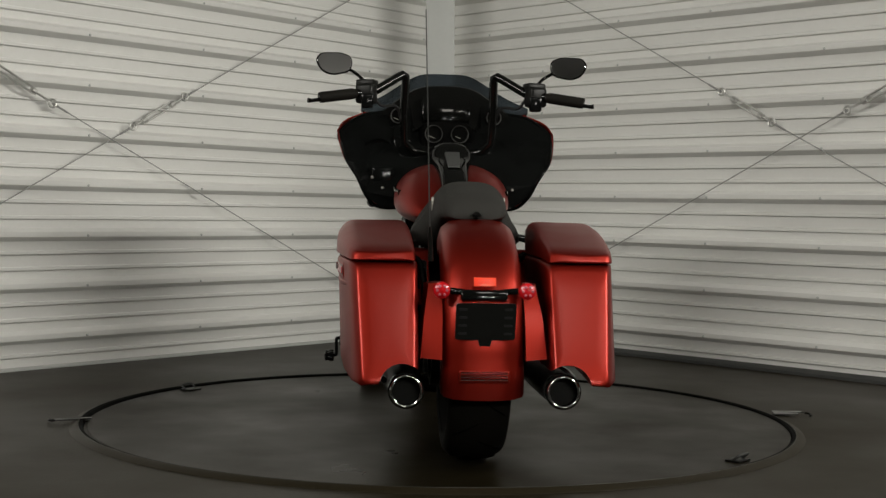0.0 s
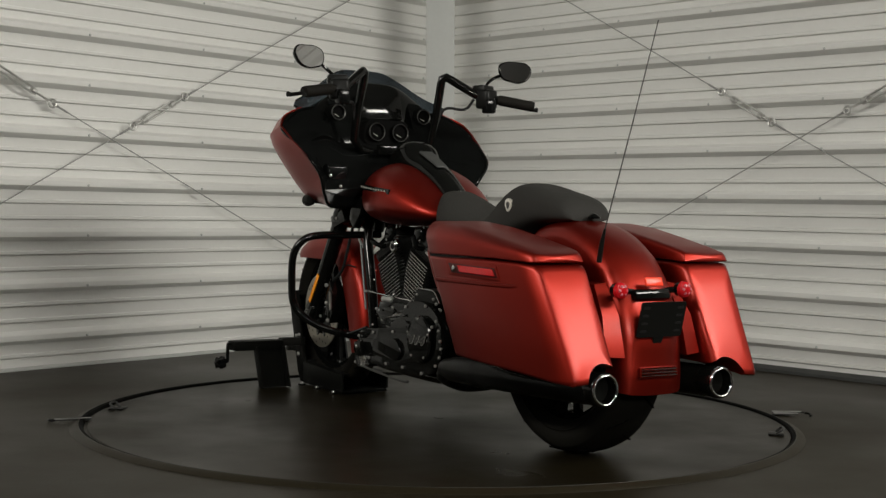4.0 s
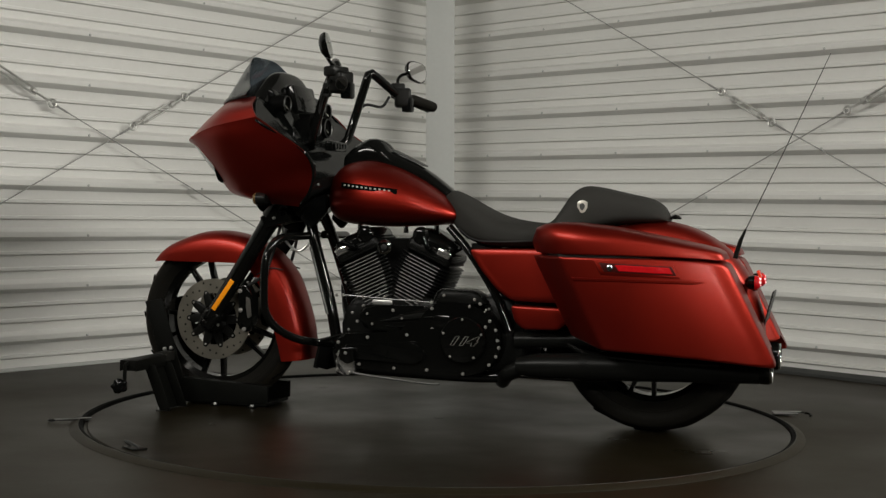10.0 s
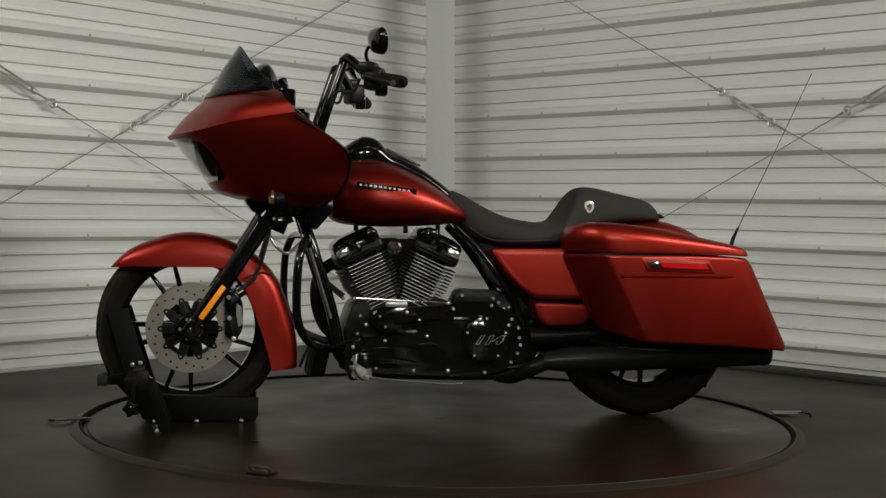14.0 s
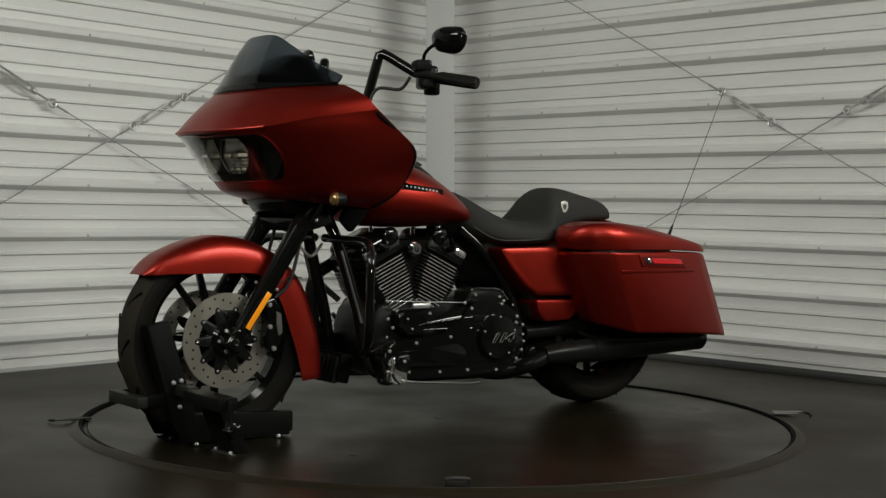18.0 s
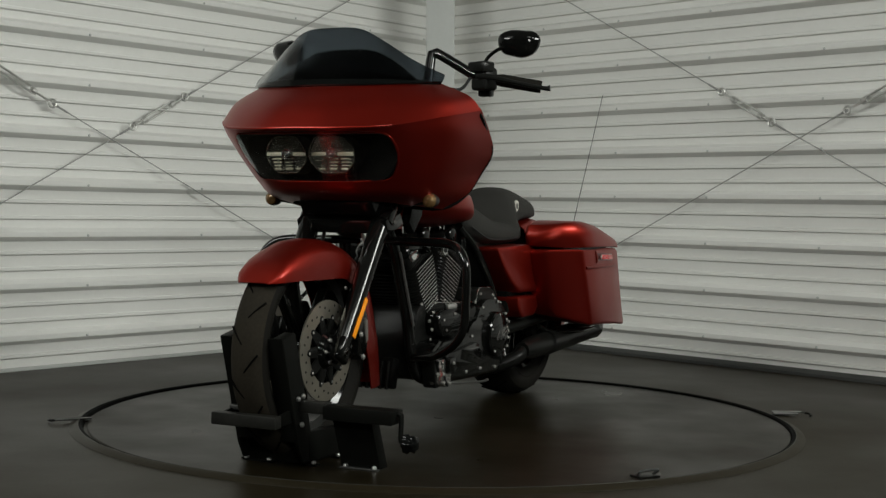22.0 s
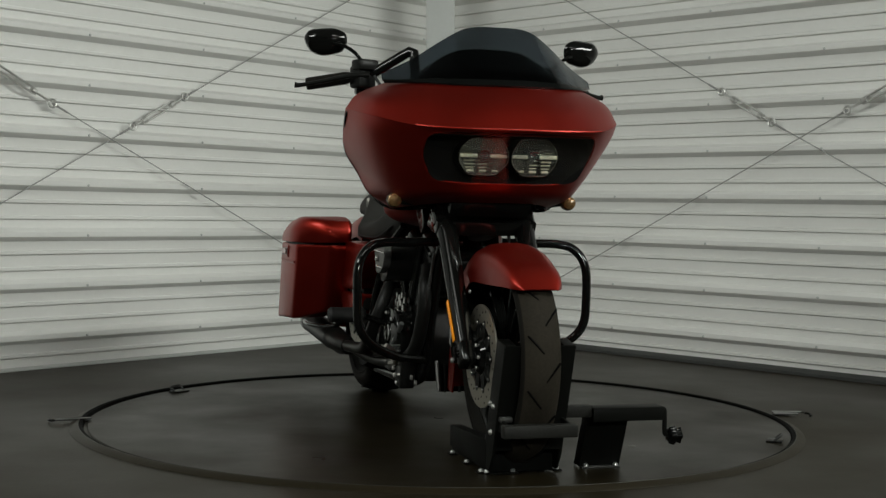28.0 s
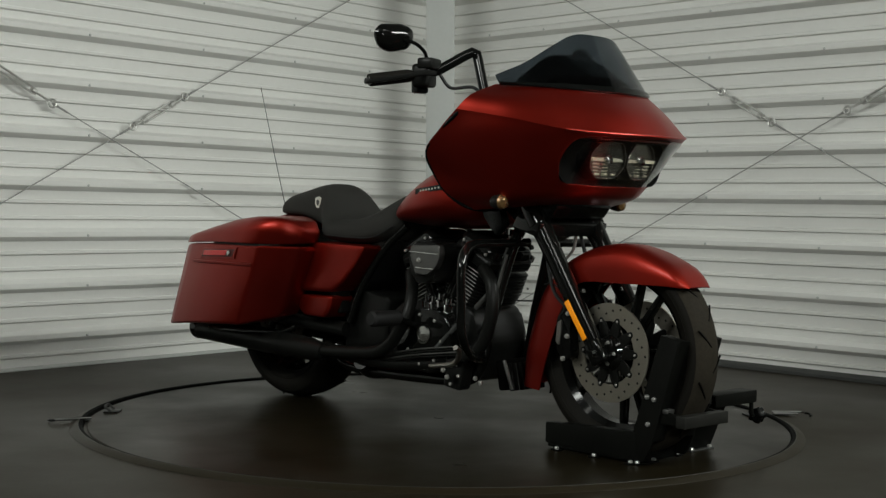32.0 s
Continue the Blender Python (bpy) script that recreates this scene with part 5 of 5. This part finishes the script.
bolts(prim, [(0.33, 0.196, 0.268), (0.22, 0.196, 0.29), (0.075, 0.196, 0.305), (-0.015, 0.196, 0.40), (-0.15, 0.196, 0.412), (-0.222, 0.196, 0.365), (-0.25, 0.196, 0.30), (-0.222, 0.196, 0.215), (-0.13, 0.196, 0.18), (0.0, 0.196, 0.187), (0.12, 0.196, 0.187), (0.25, 0.196, 0.195), (0.33, 0.196, 0.225)], 1)
bolts(prim, [(-0.13 + 0.071 * math.cos(a), 0.2145, 0.297 + 0.071 * math.sin(a)) for a in np.arange(0.314, 6.3, 1.2566)], 1, SMALLBOLT)
bolts(prim, [(-0.21, 0.205, 0.345), (-0.245, 0.2, 0.335), (-0.255, 0.195, 0.275), (-0.245, 0.195, 0.245)], 1)
txt = bpy.data.curves.new("mark", "FONT")
txt.body, txt.size, txt.extrude, txt.offset, txt.shear, txt.align_x, txt.align_y = "114", 0.05, 0.001, 0.0026, 0.42, "CENTER", "CENTER"
tob = new("mark", txt)
bpy.context.view_layer.update()
tm = bpy.data.meshes.new_from_object(tob.evaluated_get(bpy.context.evaluated_depsgraph_get()))
txt.offset = 0.0012
bpy.context.view_layer.update()
tm_in = bpy.data.meshes.new_from_object(tob.evaluated_get(bpy.context.evaluated_depsgraph_get()))
bpy.data.objects.remove(tob)
tm.materials.clear()
tm.materials.append(BRIGHT)
num = new("engine_number", tm)
num.parent = prim
num.matrix_basis = Matrix(((-1.3, 0, 0, -0.13), (0, 0, 1, 0.2222), (0, 0.82, 0, 0.294), (0, 0, 0, 1)))
inset = new("number_inset", tm_in)
inset.data.materials.clear()
inset.data.materials.append(BLACK)
inset.parent = num
inset.matrix_basis = Matrix.Translation((0, 0, 0.0005))
tagged(num, "silver 114 engine-size mark")
part("transmission_cover", prism(rounded([(-0.01, 0.415), (-0.035, 0.465), (-0.16, 0.462), (-0.205, 0.42)], 0.015, 3), 0.08, 0.17, 0.008), SATIN, bike)
bolts(bike, [(-0.05, 0.171, 0.445), (-0.16, 0.171, 0.435), (-0.18, 0.171, 0.42)], 1)
part("swingarm", tube([(-0.30, 0.14, 0.30), (-0.5, 0.145, 0.31), (-0.76, 0.15, 0.328)], 0.028, 12), SATIN, bike)
part("swingarm", tube([(-0.30, -0.14, 0.30), (-0.5, -0.145, 0.31), (-0.76, -0.15, 0.328)], 0.028, 12), SATIN, bike)
part("rear_axle", lathe([(-0.19, 0.014), (0.19, 0.014)], RW_, n=16), CHROME, bike)
part("belt_guard", prism(rounded([(-0.30, 0.36), (-0.62, 0.41), (-0.75, 0.42), (-0.75, 0.405), (-0.62, 0.39), (-0.30, 0.34)], 0.006, 2), 0.10, 0.13, 0.003), SATIN, bike)
part("drive_pulley", lathe([(0.0, 0.11), (0.03, 0.11), (0.03, 0.09), (0.012, 0.08), (0.012, 0.03)], (RW_.x, 0.098, RW_.z), "y", 48), SATIN, bike)
part("shift_rod", tube([(0.325, 0.165, 0.433), (0.16, 0.165, 0.425), (-0.005, 0.165, 0.418)], 0.0032, 8), CHROME, bike, "thin chrome shift linkage rod")
part("linkage_plate", box((0.178, 0.165, 0.413), (0.075, 0.012, 0.018), 0.005, 2), ZINC, bike)
bolts(bike, [(0.235, 0.165, 0.37), (0.215, 0.165, 0.335), (0.31, 0.15, 0.31), (0.305, 0.15, 0.285), (0.10, 0.18, 0.36), (0.0, 0.165, 0.37), (0.205, 0.12, 0.44), (0.33, 0.135, 0.475), (-0.20, 0.165, 0.40), (-0.215, 0.18, 0.405)], 1, SMALLBOLT)
bolts(bike, [(0.325, 0.17, 0.433), (-0.005, 0.17, 0.418), (0.26, 0.135, 0.395), (0.30, 0.14, 0.37), (0.28, 0.14, 0.34), (0.18, 0.135, 0.43), (0.14, 0.16, 0.385), (0.36, 0.14, 0.43)], 1)
part("oil_tank", prism(rounded([(-0.12, 0.63), (-0.24, 0.60), (-0.33, 0.46), (-0.27, 0.43), (-0.2, 0.48)], 0.02, 3), -0.12, 0.12, 0.01), SATIN, bike)
# right-hand side of the engine
cam_cover = part("cam_cover", prism(rounded([(0.30, 0.28), (0.28, 0.40), (0.10, 0.41), (0.02, 0.33), (0.04, 0.21), (0.24, 0.19)], 0.05, 4), -0.19, -0.11, 0.012, 3), BLACK, bike, sharp=45)
part("cover_medallion", lathe([(0, 0.034), (0.006, 0.034), (0.007, 0.028), (0.005, 0.026), (0.006, 0.012), (0.007, 0.004)], (0.165, -0.19, 0.325), "y", 28, -1), CHROME, cam_cover, "round chrome medallion")
bolts(cam_cover, [(0.165 + 0.085 * math.cos(a), -0.191, 0.305 + 0.085 * math.sin(a)) for a in np.arange(0, 6.2, 0.9)], -1)
ac = part("air_cleaner", prism(rounded([(0.265, 0.63), (0.125, 0.635), (0.11, 0.58), (0.13, 0.50), (0.22, 0.495), (0.255, 0.55)], 0.025, 4), -0.215, -0.12, 0.012, 3), WRINKLE, bike, "black ribbed air cleaner", sharp=45)
part("air_cleaner_plate", prism(rounded([(0.28, 0.625), (0.14, 0.62), (0.14, 0.58), (0.165, 0.545), (0.16, 0.525), (0.215, 0.525), (0.262, 0.55), (0.283, 0.59)], 0.008, 2), -0.235, -0.21, 0.004), DULLZINC, ac, "brushed metal cover plate")
part("plate_trim", box((0.21, -0.236, 0.597), (0.145, 0.004, 0.0045), 0.001, 1, (0, 2, 0)), CHROME, ac)
part("plate_trim", box((0.212, -0.236, 0.5465), (0.09, 0.004, 0.0045), 0.001, 1, (0, 2, 0)), CHROME, ac)
bolts(ac, [(0.186, -0.236, 0.573)], -1, BIGBOLT)
for k, (x, z) in enumerate(((0.165, 0.405), (0.13, 0.41), (0.20, 0.415), (0.235, 0.40))):
    part("tappet_block", lathe([(0, 0.018), (0.02, 0.018), (0.026, 0.012), (0.045, 0.011)], (x, -0.145, z), "z", 14), CHROME, bike)
for x0, x1 in ((0.19, 0.29), (0.14, 0.04)):
    for d in (0, 0.026):
        part("pushrod_tube", tube([(x0 + d, -0.125, 0.42), (x1 + d, -0.118, 0.62)], 0.010, 12), BLACK, bike)
for s in (1, -1):
    # frame, guard, floor parts
    part("down_tube", tube([(0.51, s * 0.05, 0.74), (0.47, s * 0.09, 0.62), (0.40, s * 0.105, 0.40), (0.365, s * 0.11, 0.25), (0.32, s * 0.12, 0.185), (0.2, s * 0.14, 0.172), (-0.25, s * 0.15, 0.172), (-0.34, s * 0.15, 0.24)], 0.02, 14, 60), BLACK, bike)
    part("down_tube_trim", tube([(0.475, s * 0.118, 0.60), (0.40, s * 0.132, 0.36)], 0.005, 10), DULLZINC, bike, "slim bright down-tube cover")
    part("backbone_rail", tube([(-0.04, s * 0.09, 0.68), (-0.12, s * 0.12, 0.60), (-0.22, s * 0.14, 0.46), (-0.28, s * 0.145, 0.33)], 0.014, 12, 24), BLACK, bike)
    guard = part("engine_guard", tube([(0.485, s * 0.03, 0.64), (0.49, s * 0.18, 0.637), (0.50, s * 0.29, 0.635), (0.515, s * 0.345, 0.615), (0.53, s * 0.375, 0.56), (0.535, s * 0.378, 0.46), (0.53, s * 0.37, 0.375), (0.505, s * 0.325, 0.318), (0.46, s * 0.24, 0.275), (0.39, s * 0.14, 0.255), (0.365, s * 0.11, 0.25)], 0.0142, 14, 64), BLACK, bike, "gloss black tubular engine guard")
    fb = part("footboard_mount", prism(rounded([(0.36, 0.25), (0.28, 0.25), (0.26, 0.16), (0.34, 0.15)], 0.015, 3), s * 0.14, s * 0.19, 0.006), SATIN, bike)
    part("peg_bracket", box((0.32, s * 0.175, 0.185), (0.05, 0.03, 0.05), 0.010, 2), STEEL if s > 0 else SATIN, fb)
    bolts(fb, [(0.335, s * 0.191, 0.20), (0.30, s * 0.191, 0.17), (0.325, s * 0.191, 0.235)], s)
part("side_stand", tube([(0.30, 0.19, 0.172), (0.25, 0.215, 0.163), (0.10, 0.215, 0.150), (0.0, 0.21, 0.142), (-0.05, 0.205, 0.142)], [0.006, 0.004, 0.004, 0.005], 10, 24), DULLZINC, bike, "folded dull steel side stand")
part("shift_lever", tube([(0.30, 0.18, 0.30), (0.40, 0.20, 0.27), (0.41, 0.235, 0.275)], 0.007, 10, 12), BLACK, bike)
peg = part("rider_footpeg", tube([(0.12, -0.262, 0.376), (0.12, -0.272, 0.378), (0.12, -0.38, 0.379), (0.12, -0.388, 0.379)], [0.018, 0.026, 0.026, 0.020], 16), GAP, bike)
part("peg_stem", tube([(0.13, -0.19, 0.35), (0.125, -0.265, 0.374)], 0.010, 10), BLACK, peg)
part("brake_pedal", tube([(0.20, -0.19, 0.22), (0.32, -0.2, 0.24), (0.37, -0.22, 0.28), (0.38, -0.25, 0.30)], 0.009, 10, 16), STEEL, bike)
part("regulator", box((0.43, 0, 0.205), (0.05, 0.17, 0.10), 0.008, 2, (0, -12, 0)), VOID, bike)
for k in range(7):
    part("regulator_fin", box((0.458, -0.072 + 0.024 * k, 0.20), (0.02, 0.005, 0.09), 0.001, 1, (0, -12, 0)), SATIN, bike)
for k in range(4):
    part("lower_hose", tube([(0.33, -0.19, 0.268 + 0.009 * k), (0.15, -0.205, 0.245 + 0.009 * k), (-0.02, -0.2, 0.215 + 0.008 * k)], 0.0035, 8, 14), DULLZINC if k % 2 else SATIN, bike)
bolts(bike, [(0.267, -0.192, 0.213), (0.385, -0.16, 0.195), (0.285, -0.192, 0.192), (-0.142, -0.155, 0.175), (0.40, -0.15, 0.18)], -1, BIGBOLT)
# zinc strip drawn in for the highlight down the black plate's edge
part("regulator_glint", tube([(0.452, -0.098, 0.255), (0.475, -0.1, 0.205), (0.49, -0.1, 0.165)], 0.006, 8), DULLZINC, bike)
part("engine_stay", tube([(0.335, -0.112, 0.42), (0.385, -0.115, 0.46), (0.43, -0.112, 0.497)], 0.011, 10), DULLZINC, bike)
part("engine_stay", tube([(0.225, -0.192, 0.28), (0.315, -0.18, 0.365)], 0.008, 10), GREY, bike)
# antenna
ant = part("antenna", tube([(-1.06, 0.152, 0.69), (-1.19, 0.169, 0.975), (-1.313, 0.186, 1.253)], [0.0019, 0.0016, 0.0013], 8), GREY, bike, "thin black whip antenna")
part("antenna_base", tube([(-1.03, 0.146, 0.60), (-1.045, 0.149, 0.655), (-1.062, 0.152, 0.695)], [0.008, 0.007, 0.0035], 12), SATIN, ant)


# ---- what moves ----
def motions():
    """The deck turns at an even rate and carries chock and motorcycle."""
    rate, first, off = 6.8534, 93.8, 0.043
    CX, CY = 0.012, -0.035
    deck_rows, ride_rows = [], []
    for t in range(33):
        a = first + rate * t
        deck_rows.append((float(t), pose(CX, CY, 0, 0, 0, rate * t)))
        ride_rows.append((float(t), pose(CX + off * math.sin(radians(a)), CY - off * math.cos(radians(a)), 0, 0, 0, a)))
    walk(turntable, deck_rows)
    walk(chock, ride_rows)
    walk(bike, ride_rows)


motions()
